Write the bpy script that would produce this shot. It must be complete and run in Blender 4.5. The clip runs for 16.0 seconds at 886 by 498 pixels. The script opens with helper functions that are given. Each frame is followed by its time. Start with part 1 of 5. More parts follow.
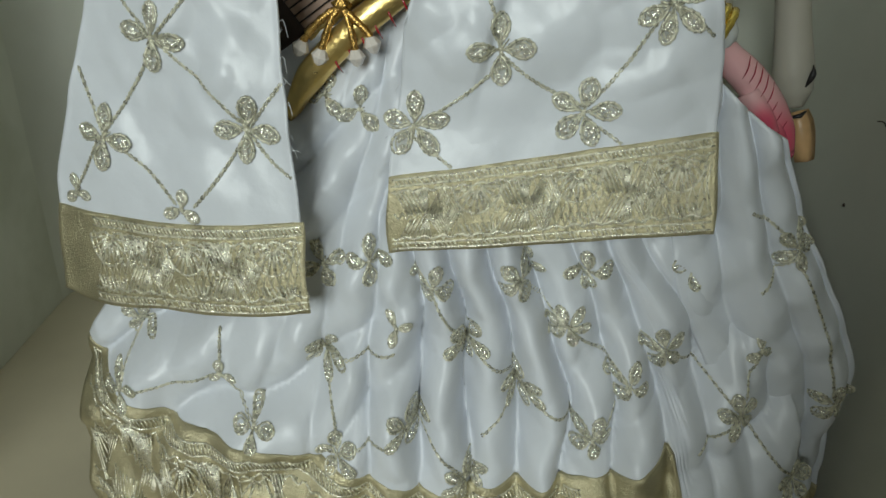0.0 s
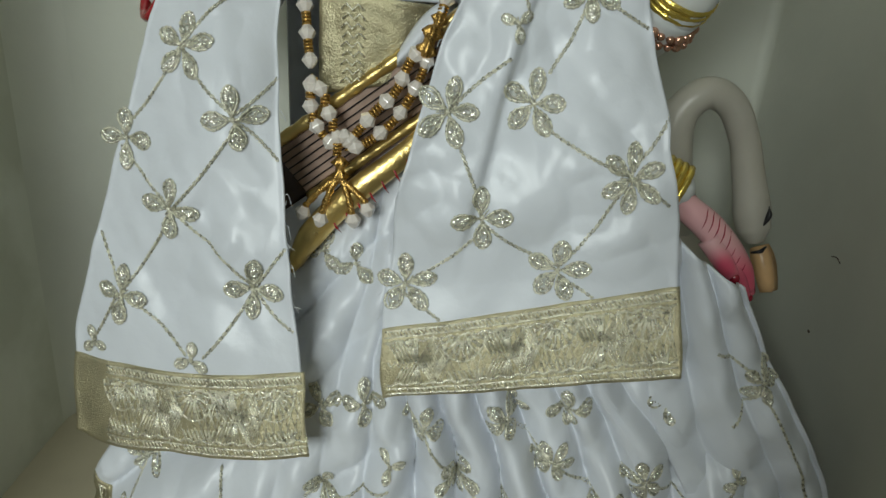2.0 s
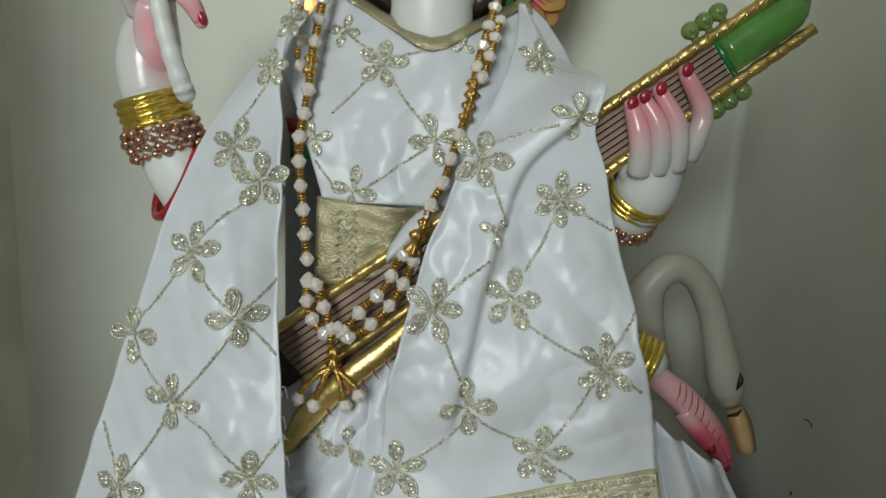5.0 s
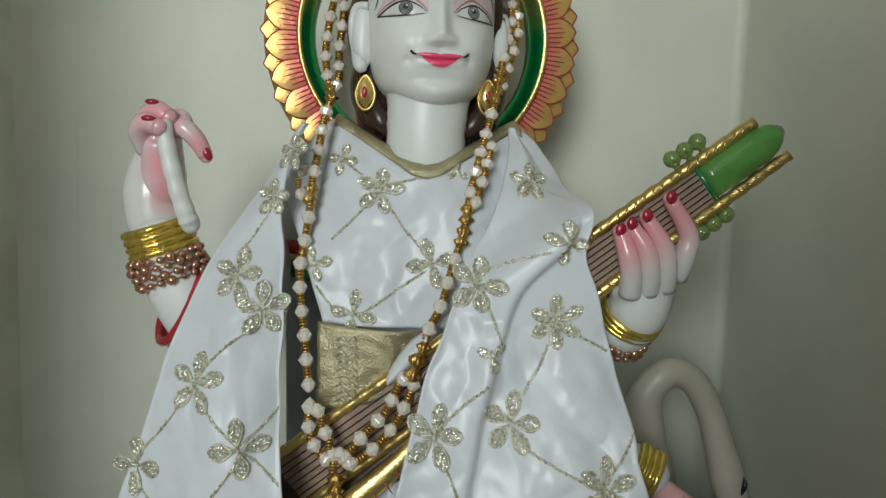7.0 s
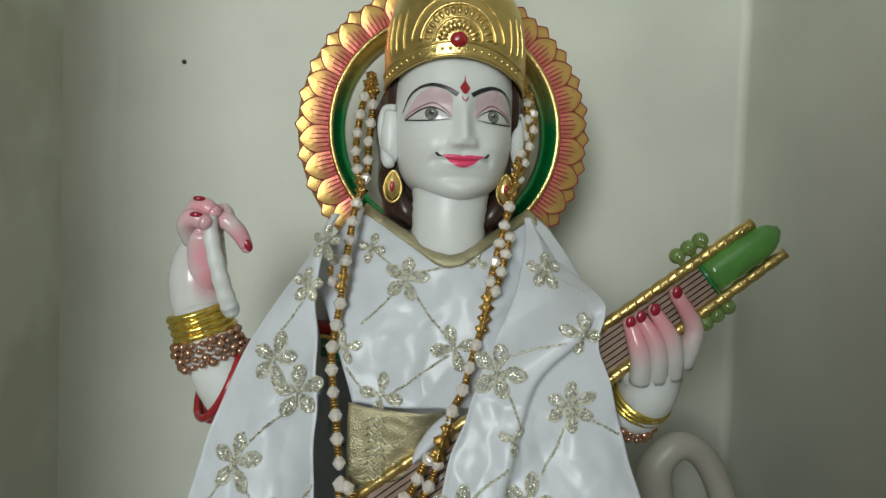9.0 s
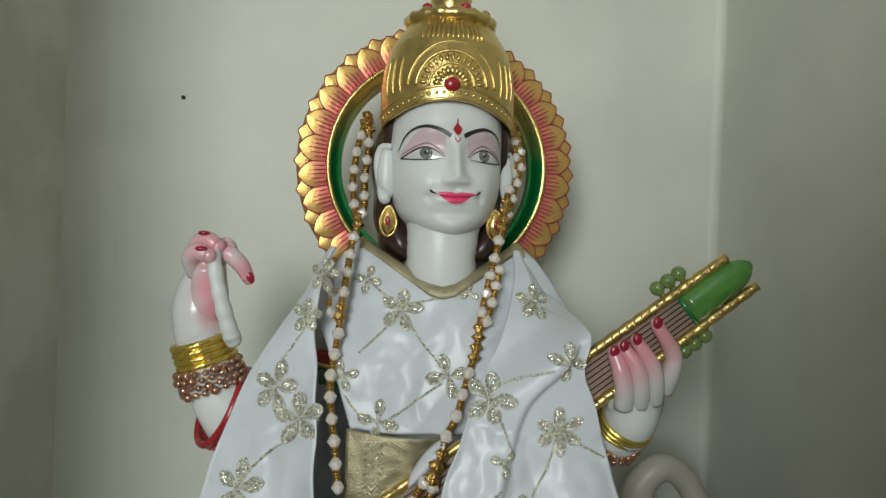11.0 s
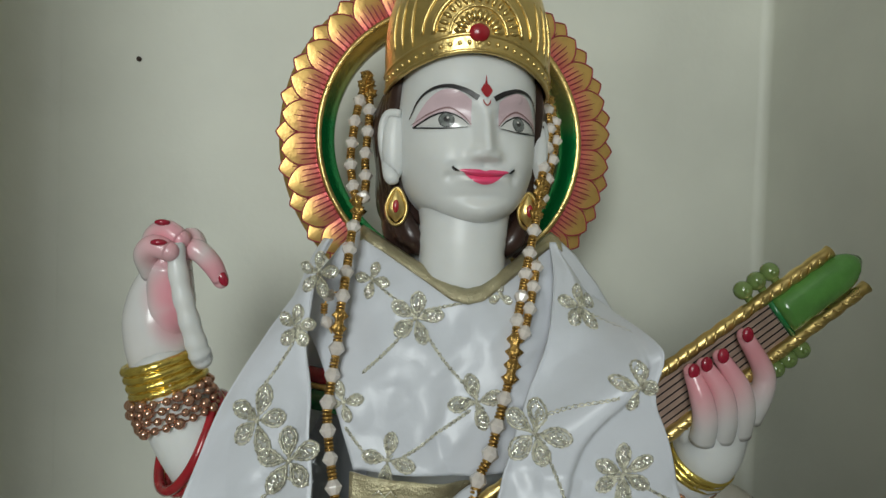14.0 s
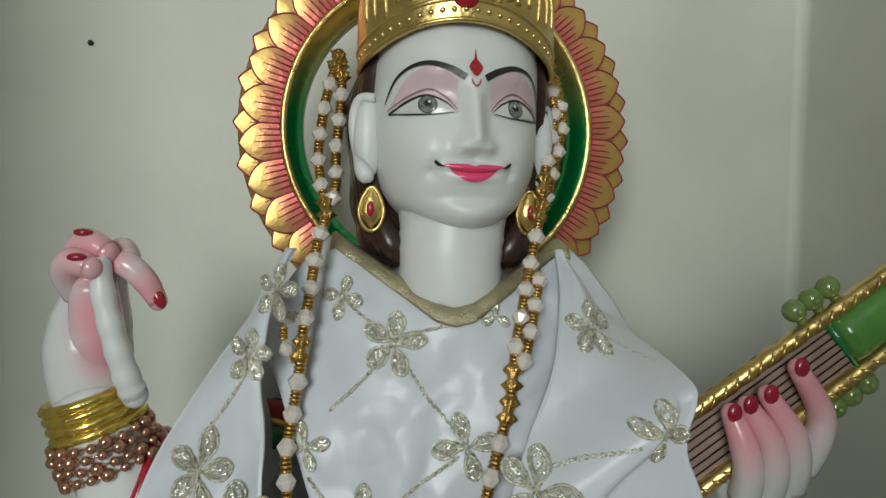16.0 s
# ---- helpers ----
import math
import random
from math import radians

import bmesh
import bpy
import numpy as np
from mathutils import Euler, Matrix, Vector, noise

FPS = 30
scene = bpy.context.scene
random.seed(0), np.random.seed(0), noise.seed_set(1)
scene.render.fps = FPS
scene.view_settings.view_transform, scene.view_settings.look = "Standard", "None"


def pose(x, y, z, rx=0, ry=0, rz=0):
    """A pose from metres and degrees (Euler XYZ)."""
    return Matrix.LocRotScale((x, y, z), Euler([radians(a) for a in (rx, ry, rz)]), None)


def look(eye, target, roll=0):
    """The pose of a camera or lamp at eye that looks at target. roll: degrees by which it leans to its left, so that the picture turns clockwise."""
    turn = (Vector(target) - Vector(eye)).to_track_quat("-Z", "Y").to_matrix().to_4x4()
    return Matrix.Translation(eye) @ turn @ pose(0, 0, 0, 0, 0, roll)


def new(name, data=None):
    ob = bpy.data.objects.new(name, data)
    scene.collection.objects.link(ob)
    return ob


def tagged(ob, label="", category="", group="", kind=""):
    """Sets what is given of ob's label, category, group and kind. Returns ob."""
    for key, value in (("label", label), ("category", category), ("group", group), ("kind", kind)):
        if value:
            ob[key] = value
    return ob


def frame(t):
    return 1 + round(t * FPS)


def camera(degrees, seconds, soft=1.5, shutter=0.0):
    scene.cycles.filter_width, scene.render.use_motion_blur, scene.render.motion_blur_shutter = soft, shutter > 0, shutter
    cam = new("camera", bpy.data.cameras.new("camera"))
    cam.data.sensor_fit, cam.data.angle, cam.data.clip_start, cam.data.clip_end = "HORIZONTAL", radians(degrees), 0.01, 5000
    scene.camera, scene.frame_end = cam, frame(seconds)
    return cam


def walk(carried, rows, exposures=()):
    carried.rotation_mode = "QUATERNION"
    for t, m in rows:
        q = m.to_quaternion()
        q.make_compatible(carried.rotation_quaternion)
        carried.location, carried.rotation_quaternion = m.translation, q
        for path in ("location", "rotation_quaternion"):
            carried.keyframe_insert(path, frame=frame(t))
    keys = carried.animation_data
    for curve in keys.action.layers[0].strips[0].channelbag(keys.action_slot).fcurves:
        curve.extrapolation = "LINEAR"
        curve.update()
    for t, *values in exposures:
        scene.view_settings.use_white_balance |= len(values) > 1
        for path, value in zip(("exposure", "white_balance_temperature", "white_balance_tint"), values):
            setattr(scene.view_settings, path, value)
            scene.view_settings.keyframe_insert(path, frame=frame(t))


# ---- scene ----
cam = camera(66.3, 16.0)
METRES, EYE, TILT, LEAN, TURN = 0.55, 0.60, -29.0, -4.5, 0.0
ROWS = [
    (0.0, 0.0, 0.0, 0.0, 0.0, 0.0, -0.0),
    (0.5, 0.0032, -0.0212, 0.0188, -0.51, 2.06, 0.23),
    (1.0, 0.0057, -0.0507, 0.041, -0.65, 4.45, 0.41),
    (1.5, 0.0062, -0.0648, 0.0567, -0.58, 5.78, 0.53),
    (2.0, 0.007, -0.0805, 0.0747, -0.46, 7.26, 0.78),
    (2.5, 0.0092, -0.0911, 0.082, -0.47, 8.71, 1.08),
    (3.0, 0.0092, -0.1028, 0.0877, -0.56, 10.35, 1.15),
    (3.5, 0.0129, -0.1162, 0.0986, -0.84, 12.3, 1.49),
    (4.0, 0.0122, -0.1356, 0.1109, -1.11, 14.07, 1.72),
    (6.5, 0.0115, -0.2, 0.1983, -1.3, 22.19, 2.73),
    (7.0, 0.0131, -0.2141, 0.2104, -0.86, 23.27, 3.37),
    (7.5, 0.0074, -0.2244, 0.224, -1.01, 23.89, 2.84),
    (8.0, 0.007, -0.2515, 0.2388, -0.83, 24.66, 2.6),
    (8.5, 0.0025, -0.2664, 0.2569, -0.45, 25.5, 2.6),
    (9.0, -0.0095, -0.3183, 0.2485, -0.39, 26.48, 2.91),
    (11.5, -0.0523, -0.3793, 0.2402, -2.16, 28.27, 3.99),
    (12.0, -0.1031, -0.3544, 0.2492, -2.92, 27.73, 4.57),
    (12.5, -0.1279, -0.3548, 0.2576, -5.45, 28.06, 4.92),
    (13.0, -0.0963, -0.2961, 0.2915, -3.75, 28.29, 4.4),
    (13.5, -0.0878, -0.2259, 0.3257, -3.18, 27.23, 4.6),
    (14.0, -0.0875, -0.1706, 0.3619, -3.71, 27.02, 4.9),
    (14.5, -0.071, -0.1184, 0.3933, -3.88, 26.56, 5.29),
    (15.0, -0.063, -0.0857, 0.4153, -3.16, 26.6, 4.79),
    (15.5, -0.0469, -0.0625, 0.4333, -3.11, 26.66, 4.81),
    (16.0, -0.0383, -0.0418, 0.448, -2.59, 26.59, 4.89),
]
walk(cam, [(t, pose(0, 0, EYE, TILT, LEAN, TURN) @ pose(METRES * x, METRES * y, METRES * z, 90 + pitch, roll, yaw)) for t, x, y, z, yaw, pitch, roll in ROWS],
     exposures=[(0.0, -0.02, 6500, 2), (4.0, -0.05, 6500, 4), (9.0, -0.04, 6500, 5), (13.0, -0.15, 6500, 7), (16.0, -0.18, 6500, 7)])

# ---- light: daylight from a window in the room behind the camera ----
world = bpy.data.worlds.new("sky")
scene.world = world
world.use_nodes = True
wn = world.node_tree
sky = wn.nodes.new("ShaderNodeTexSky")
sky.sky_type, sky.sun_disc = "NISHITA", False
sky.sun_elevation, sky.sun_rotation = radians(40), radians(200)
wn.links.new(sky.outputs[0], wn.nodes["Background"].inputs[0])
wn.nodes["Background"].inputs[1].default_value = 0.10


def area(name, at, target, sx, sy, watts, colour):
    lamp = bpy.data.lights.new(name, "AREA")
    lamp.shape, lamp.size, lamp.size_y, lamp.energy, lamp.color = "RECTANGLE", sx, sy, watts, colour
    ob = new(name, lamp)
    ob.matrix_world = look(at, target)
    return ob


area("window_daylight", (-0.85, -2.48, 1.5), (-0.85, 0.0, 1.5), 1.1, 1.2, 63, (0.96, 1.0, 0.99))


# ---- materials ----
def mat(name, colour, rough=0.5, metal=0.0, vary=0.12, scale=30.0, bump=0.1, fine=400.0, coat=0.0, sheen=0.0, second=None, sss=0.0, spread=0.35, deep=0.002):
    """A surface with mottling at one scale and fine relief at another."""
    m = bpy.data.materials.new(name)
    m.use_nodes = True
    nt = m.node_tree
    b = nt.nodes["Principled BSDF"]
    co = nt.nodes.new("ShaderNodeTexCoord")
    n1 = nt.nodes.new("ShaderNodeTexNoise")
    n1.inputs["Scale"].default_value, n1.inputs["Detail"].default_value = scale, 5
    nt.links.new(co.outputs["Object"], n1.inputs["Vector"])
    ramp = nt.nodes.new("ShaderNodeValToRGB")
    two = second or tuple(c * (1 - vary * 2) for c in colour)
    ramp.color_ramp.elements[0].position, ramp.color_ramp.elements[1].position = 0.5 - spread / 2, 0.5 + spread / 2
    ramp.color_ramp.elements[0].color, ramp.color_ramp.elements[1].color = (*two, 1), (*colour, 1)
    nt.links.new(n1.outputs[0], ramp.inputs[0])
    nt.links.new(ramp.outputs[0], b.inputs["Base Color"])
    b.inputs["Metallic"].default_value = metal
    n2 = nt.nodes.new("ShaderNodeTexNoise")
    n2.inputs["Scale"].default_value, n2.inputs["Detail"].default_value = fine, 4
    nt.links.new(co.outputs["Object"], n2.inputs["Vector"])
    mr = nt.nodes.new("ShaderNodeMapRange")
    mr.inputs["To Min"].default_value, mr.inputs["To Max"].default_value = max(0.02, rough - 0.08), min(1, rough + 0.08)
    nt.links.new(n1.outputs[0], mr.inputs[0])
    nt.links.new(mr.outputs[0], b.inputs["Roughness"])
    bp = nt.nodes.new("ShaderNodeBump")
    bp.inputs["Strength"].default_value, bp.inputs["Distance"].default_value = bump, deep
    nt.links.new(n2.outputs[0], bp.inputs["Height"])
    nt.links.new(bp.outputs[0], b.inputs["Normal"])
    b.inputs["Coat Weight"].default_value = coat
    b.inputs["Coat Roughness"].default_value = 0.15
    b.inputs["Sheen Weight"].default_value = sheen
    if sss:
        b.inputs["Subsurface Weight"].default_value = sss
        b.inputs["Subsurface Radius"].default_value = (0.01, 0.009, 0.008)
        b.inputs["Subsurface Scale"].default_value = 1.3
    return m


PLASTER = mat("cream_plaster", (0.68, 0.69, 0.61), 0.55, vary=0.07, scale=5, bump=0.2, fine=90)
DAMP = mat("damp_stained_plaster", (0.66, 0.67, 0.59), 0.6, scale=7, bump=0.14, fine=90, second=(0.54, 0.55, 0.46), spread=0.16)
FLOOR = mat("cream_stone_floor", (0.58, 0.52, 0.38), 0.4, vary=0.06, scale=9, bump=0.05)
ROOMWALL = mat("room_paint", (0.34, 0.33, 0.30), 0.7, vary=0.04, scale=3)
ROOMFLOOR = mat("room_floor_tile", (0.36, 0.27, 0.17), 0.4, vary=0.08, scale=5)
MARBLE = mat("white_marble", (0.76, 0.775, 0.76), 0.40, vary=0.05, scale=16, bump=0.05, fine=120, coat=0.04, sss=0.35)
# the swan's white marble, with the shade it stands in put into the colour
SHADEMARBLE = mat("shade_toned_marble", (0.52, 0.49, 0.42), 0.4, vary=0.08, scale=14, bump=0.04, fine=90, sss=0.2)
SATIN = mat("white_satin", (0.67, 0.695, 0.745), 0.37, vary=0.02, scale=34, bump=0.28, fine=60, sheen=0.1, deep=0.0025)
# crisp pressed creases over the soft ones
satin_tree = SATIN.node_tree
crease = satin_tree.nodes.new("ShaderNodeTexNoise")
crease.noise_type, crease.normalize = "RIDGED_MULTIFRACTAL", True
crease.inputs["Scale"].default_value, crease.inputs["Detail"].default_value, crease.inputs["Distortion"].default_value = 17, 2, 0.6
place = satin_tree.nodes.new("ShaderNodeTexCoord")
satin_tree.links.new(place.outputs["Object"], crease.inputs["Vector"])
crease_bump = satin_tree.nodes.new("ShaderNodeBump")
crease_bump.inputs["Strength"].default_value, crease_bump.inputs["Distance"].default_value = 0.30, 0.003
satin_tree.links.new(crease.outputs[0], crease_bump.inputs["Height"])
soft_normal = satin_tree.nodes["Principled BSDF"].inputs["Normal"].links[0].from_socket
satin_tree.links.new(soft_normal, crease_bump.inputs["Normal"])
satin_tree.links.new(crease_bump.outputs[0], satin_tree.nodes["Principled BSDF"].inputs["Normal"])
GOLD = mat("gold_leaf", (0.78, 0.58, 0.22), 0.30, 0.9, vary=0.10, scale=60, bump=0.25, fine=260)
LACE = mat("gold_brocade", (0.62, 0.56, 0.36), 0.34, 0.7, vary=0.16, scale=40, bump=0.6, fine=700)
HAIR = mat("brown_paint", (0.045, 0.022, 0.016), 0.35, vary=0.2, scale=60, coat=0.2)
PINK = mat("pink_paint", (0.80, 0.30, 0.32), 0.3, vary=0.10, scale=40, coat=0.2)
LIP = mat("lip_pink", (0.85, 0.08, 0.20), 0.28, vary=0.06, scale=80, coat=0.3)
RED = mat("red_enamel", (0.42, 0.02, 0.03), 0.25, vary=0.15, scale=90, coat=0.4)
NAIL = mat("nail_crimson", (0.36, 0.015, 0.04), 0.25, vary=0.1, scale=90, coat=0.4)
BLACK = mat("black_paint", (0.02, 0.018, 0.02), 0.4, vary=0.1, scale=90)
GREEN = mat("green_enamel", (0.02, 0.20, 0.06), 0.2, vary=0.12, scale=50, coat=0.5)
JADE = mat("green_paint", (0.12, 0.33, 0.07), 0.25, vary=0.15, scale=60, coat=0.5)
WOOD = mat("brown_veneer", (0.40, 0.28, 0.22), 0.35, vary=0.12, scale=70, coat=0.2)
DARK = mat("dark_brown_paint", (0.05, 0.028, 0.02), 0.4, vary=0.15, scale=80)
ORANGE = mat("orange_beak", (0.72, 0.45, 0.22), 0.35, vary=0.08, scale=60)


# ---- geometry helpers ----
class Geo:
    def __init__(self):
        self.v, self.f, self.m = [], [], []

    def add(self, v, f, mi=0):
        k = len(self.v)
        self.v += [tuple(map(float, p)) for p in v]
        self.f += [tuple(i + k for i in q) for q in f]
        self.m += [mi] * len(f)
        return self

    def grid(self, fn, nu, nv, mi=0, close=False):
        v = [fn(i / (nu if close else nu - 1), j / (nv - 1)) for j in range(nv) for i in range(nu)]
        f = [(j * nu + i, j * nu + (i + 1) % nu, (j + 1) * nu + (i + 1) % nu, (j + 1) * nu + i)
             for j in range(nv - 1) for i in range(nu if close else nu - 1)]
        return self.add(v, f, mi)

    def ball(self, c, r, mi=0, n=20, k=12, turn=None):
        r = (r, r, r) if isinstance(r, (int, float)) else r
        turn = turn or Matrix.Identity(3)

        def fn(u, v):
            a, b = 2 * math.pi * u, math.pi * (0.002 + 0.996 * v)
            return Vector(c) + turn @ Vector((r[0] * math.cos(a) * math.sin(b), r[1] * math.sin(a) * math.sin(b), r[2] * math.cos(b)))
        return self.grid(fn, n, k, mi, True)

    def tube(self, pts, rad, n=10, mi=0, closed=False, flat=1.0):
        """A swept round bar; rad is a number or one for each point; flat squashes it along the view depth."""
        p = [Vector(q) for q in pts]
        rad = [rad] * len(p) if isinstance(rad, (int, float)) else rad
        k, cnt = len(self.v), len(p)
        side = None
        for i, q in enumerate(p):
            a, b = (p[i - 1], p[(i + 1) % cnt]) if closed else (p[max(i - 1, 0)], p[min(i + 1, cnt - 1)])
            d = (b - a).normalized()
            if side is None:
                side = d.cross(Vector((0, 1, 0)))
                if side.length < 0.1:
                    side = d.cross(Vector((1, 0, 0)))
            side = (side - d * side.dot(d)).normalized()
            up = d.cross(side)
            for j in range(n):
                an = 2 * math.pi * j / n
                o = side * math.cos(an) + up * math.sin(an) * flat
                self.v.append(tuple(q + o * rad[i]))
        for i in range(cnt if closed else cnt - 1):
            for j in range(n):
                i2 = (i + 1) % cnt
                self.f.append((k + i * n + j, k + i * n + (j + 1) % n, k + i2 * n + (j + 1) % n, k + i2 * n + j))
                self.m.append(mi)
        if not closed:
            self.f += [tuple(k + j for j in range(n))[::-1], tuple(k + (cnt - 1) * n + j for j in range(n))]
            self.m += [mi, mi]
        return self

    def lathe(self, c, prof, n=40, mi=0):
        """prof: (radius, z) rows round the upright through c."""
        return self.grid(lambda u, v: (c[0] + prof[round(v * (len(prof) - 1))][0] * math.cos(2 * math.pi * u), c[1] + prof[round(v * (len(prof) - 1))][0] * math.sin(2 * math.pi * u),
                                       c[2] + prof[round(v * (len(prof) - 1))][1]), n, len(prof), mi, True)

    def box(self, a, b, mi=0):
        x0, y0, z0 = a
        x1, y1, z1 = b
        v = [(x, y, z) for x in (x0, x1) for y in (y0, y1) for z in (z0, z1)]
        return self.add(v, [(0, 1, 3, 2), (4, 6, 7, 5), (0, 4, 5, 1), (2, 3, 7, 6), (0, 2, 6, 4), (1, 5, 7, 3)], mi)

    def object(self, name, mats, parent=None, label="", smooth=True, thick=0.0, bevel=0.0):
        me = bpy.data.meshes.new(name)
        me.from_pydata(self.v, [], self.f)
        for m in (mats if isinstance(mats, (list, tuple)) else [mats]):
            me.materials.append(m)
        me.polygons.foreach_set("material_index", self.m)
        bm = bmesh.new()
        bm.from_mesh(me)
        bmesh.ops.recalc_face_normals(bm, faces=bm.faces)
        bm.to_mesh(me)
        bm.free()
        me.polygons.foreach_set("use_smooth", [smooth] * len(me.polygons))
        ob = new(name, me)
        if parent:
            ob.parent = parent
        if label:
            tagged(ob, label)
        if thick:
            so = ob.modifiers.new("thickness", "SOLIDIFY")
            so.thickness, so.offset = thick, 0.0
        if bevel:
            be = ob.modifiers.new("rounded", "BEVEL")
            be.width, be.segments = bevel, 2
        return ob


def thing(name, label, category, at=(0, 0, 0), group="", kind=""):
    return tagged(new(name), label, category, group, kind)


def sm(z, table, h=0.012):
    """Smoothed reading of a short table of (z, value), z falling."""
    t = sorted(table)
    a, b = [r[0] for r in t], [r[1] for r in t]
    return sum(np.interp(z + o * h, a, b) for o in (-1, -0.5, 0, 0.5, 1)) / 5


def spline(pts, n):
    """n points along a smooth curve through pts."""
    p = [Vector(q) for q in pts]
    p = [p[0] * 2 - p[1]] + p + [p[-1] * 2 - p[-2]]
    out = []
    for k in range(n):
        s = k / (n - 1) * (len(p) - 3)
        i = min(int(s), len(p) - 4)
        t = s - i
        a, b, c, d = p[i:i + 4]
        out.append(0.5 * (2 * b + (c - a) * t + (2 * a - 5 * b + 4 * c - d) * t * t + (3 * b - a - 3 * c + d) * t ** 3))
    return out


def nz(x, y, z, s=1.0):
    return noise.noise(Vector((x * s, y * s, z * s)))


def gauss(d, w):
    return math.exp(-(d / w) ** 2)


# ---- the alcove and the room behind ----
LW, RW, BW, FZ = -0.448, 0.385, 0.775, 0.085


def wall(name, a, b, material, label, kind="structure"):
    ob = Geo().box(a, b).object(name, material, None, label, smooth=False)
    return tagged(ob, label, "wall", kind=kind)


AY, WY = -0.20, 0.34
wall("wall_north", (LW - 0.1, BW, FZ - 0.1), (RW + 0.1, BW + 0.1, 2.5), PLASTER, "cream painted plaster back wall of the alcove")
wall("wall_west", (LW - 0.1, WY, FZ - 0.1), (LW, BW, 2.5), DAMP, "cream painted plaster side wall with faint stains")
wall("wall_east", (RW, AY, FZ - 0.1), (RW + 0.1, BW, 2.5), PLASTER, "cream painted plaster side wall with small scuffs")
tagged(wall("floor", (LW, AY, FZ - 0.09), (RW, BW, FZ), FLOOR, "cream stone floor of the raised alcove"), category="floor")
wall("room_wall_west", (-3.0, WY - 0.12, -0.9), (LW, WY, 2.5), ROOMWALL, "painted room wall beside the alcove")
wall("room_wall_east", (RW, AY - 0.12, -0.9), (2.0, AY, 2.5), ROOMWALL, "painted room wall beside the alcove")
wall("wall_below_west", (LW - 0.1, AY - 0.12, -0.9), (LW, WY - 0.12, FZ), ROOMWALL, "painted plinth wall beside the alcove")
wall("wall_below", (LW, AY - 0.12, -0.9), (RW, AY, FZ - 0.1), ROOMWALL, "painted plinth wall below the alcove")
# added out of view: keeps window light off the lower east side
wall("light_block_east", (0.02, AY - 0.12, FZ - 0.1), (RW, AY, 1.06), ROOMWALL, "unseen low front wall added to block light on one side of the alcove")
# also an added blocker behind the view, cutting light that comes in low
wall("light_block_sill", (LW, AY - 0.12, FZ - 0.1), (0.02, AY, 0.20), ROOMWALL, "unseen low sill added to block light near the alcove floor")
wall("side_wall_west", (-3.1, -2.5, -0.9), (-3.0, WY, 2.5), ROOMWALL, "painted side wall of the room")
wall("side_wall_east", (2.0, -2.5, -0.9), (2.1, AY, 2.5), ROOMWALL, "painted side wall of the room")
tagged(wall("room_floor", (-3.1, -2.6, -1.0), (2.1, WY, -0.9), ROOMFLOOR, "brown tiled floor of the room"), category="floor")
tagged(wall("ceiling", (-3.1, -2.6, 2.5), (2.1, BW + 0.1, 2.6), ROOMWALL, "pale painted flat ceiling"), category="ceiling")


def cove(name, x, s, r):
    """Rounded plaster in an upright inner corner."""
    def fn(u, v):
        a = math.pi / 2 * u
        return (x + s * r * (1 - math.sin(a)), BW - r * (1 - math.cos(a)) - 0.0003, FZ + (2.5 - FZ) * v)
    ob = Geo().grid(fn, 14, 2).object(name, PLASTER)
    return tagged(ob, "rounded plaster in the corner of the alcove", "wall corner", kind="structure")


cove("corner_cove_west", LW, 1, 0.045)
cove("corner_cove_east", RW, -1, 0.012)
# the window wall, round an opening
wx0, wx1, wz0, wz1 = -1.45, -0.25, 0.85, 2.15
g = Geo().box((-3.1, -2.6, -0.9), (wx0, -2.5, 2.5)).box((wx1, -2.6, -0.9), (2.1, -2.5, 2.5)).box((wx0, -2.6, -0.9), (wx1, -2.5, wz0)).box((wx0, -2.6, wz1), (wx1, -2.5, 2.5))
tagged(g.object("wall_south", ROOMWALL, smooth=False), "painted wall with a wide window opening", "wall", kind="structure")


# ---- cloth surfaces: depth as a function of place across and height ----
def wrinkle(x, z, amp, seed):
    a = nz(x * 9 + z * 5, seed, z * 7 - x * 3) * 0.7 + nz(x * 26 - z * 14, seed + 3, z * 12 + x * 9) * 0.45 + nz(x * 60 + z * 40, seed + 7, z * 30) * 0.16
    # sharp little creases, as in cloth that was folded and pressed
    c = abs(nz(x * 16 + z * 9, seed + 13, z * 13 - x * 6)) * 0.5 + abs(nz(x * 34 - z * 20, seed + 19, z * 30 + x * 14)) * 0.28
    return amp * a + 0.0145 * (0.13 - c)


L_L = [(0.822, -0.096), (0.79, -0.117), (0.761, -0.127), (0.715, -0.156), (0.689, -0.170), (0.650, -0.184), (0.623, -0.191), (0.583, -0.199), (0.50, -0.224), (0.43, -0.246), (0.378, -0.256), (0.30, -0.262)]
L_R = [(0.822, -0.090), (0.80, -0.104), (0.765, -0.113), (0.69, -0.108), (0.617, -0.103), (0.55, -0.097), (0.476, -0.088), (0.396, -0.075), (0.33, -0.067)]
L_YL = [(0.81, 0.575), (0.76, 0.545), (0.70, 0.52), (0.633, 0.478), (0.583, 0.46), (0.50, 0.45), (0.374, 0.442), (0.30, 0.435)]
L_YR = [(0.81, 0.565), (0.765, 0.522), (0.70, 0.497), (0.617, 0.468), (0.55, 0.437), (0.476, 0.410), (0.396, 0.390), (0.33, 0.376)]


def left_y(x, z):
    a, b = sm(z, L_L), sm(z, L_R)
    s = (x - a) / (b - a)
    bulge = 4 * s * (1 - s) if 0 <= s <= 1 else 0
    return sm(z, L_YL) * (1 - s) + sm(z, L_YR) * s - 0.010 * bulge + wrinkle(x, z, 0.014, 1.0) * (0.4 + 0.6 * min(1, max(0, bulge))) * min(1, max(0.25, (z - 0.385) / 0.05))


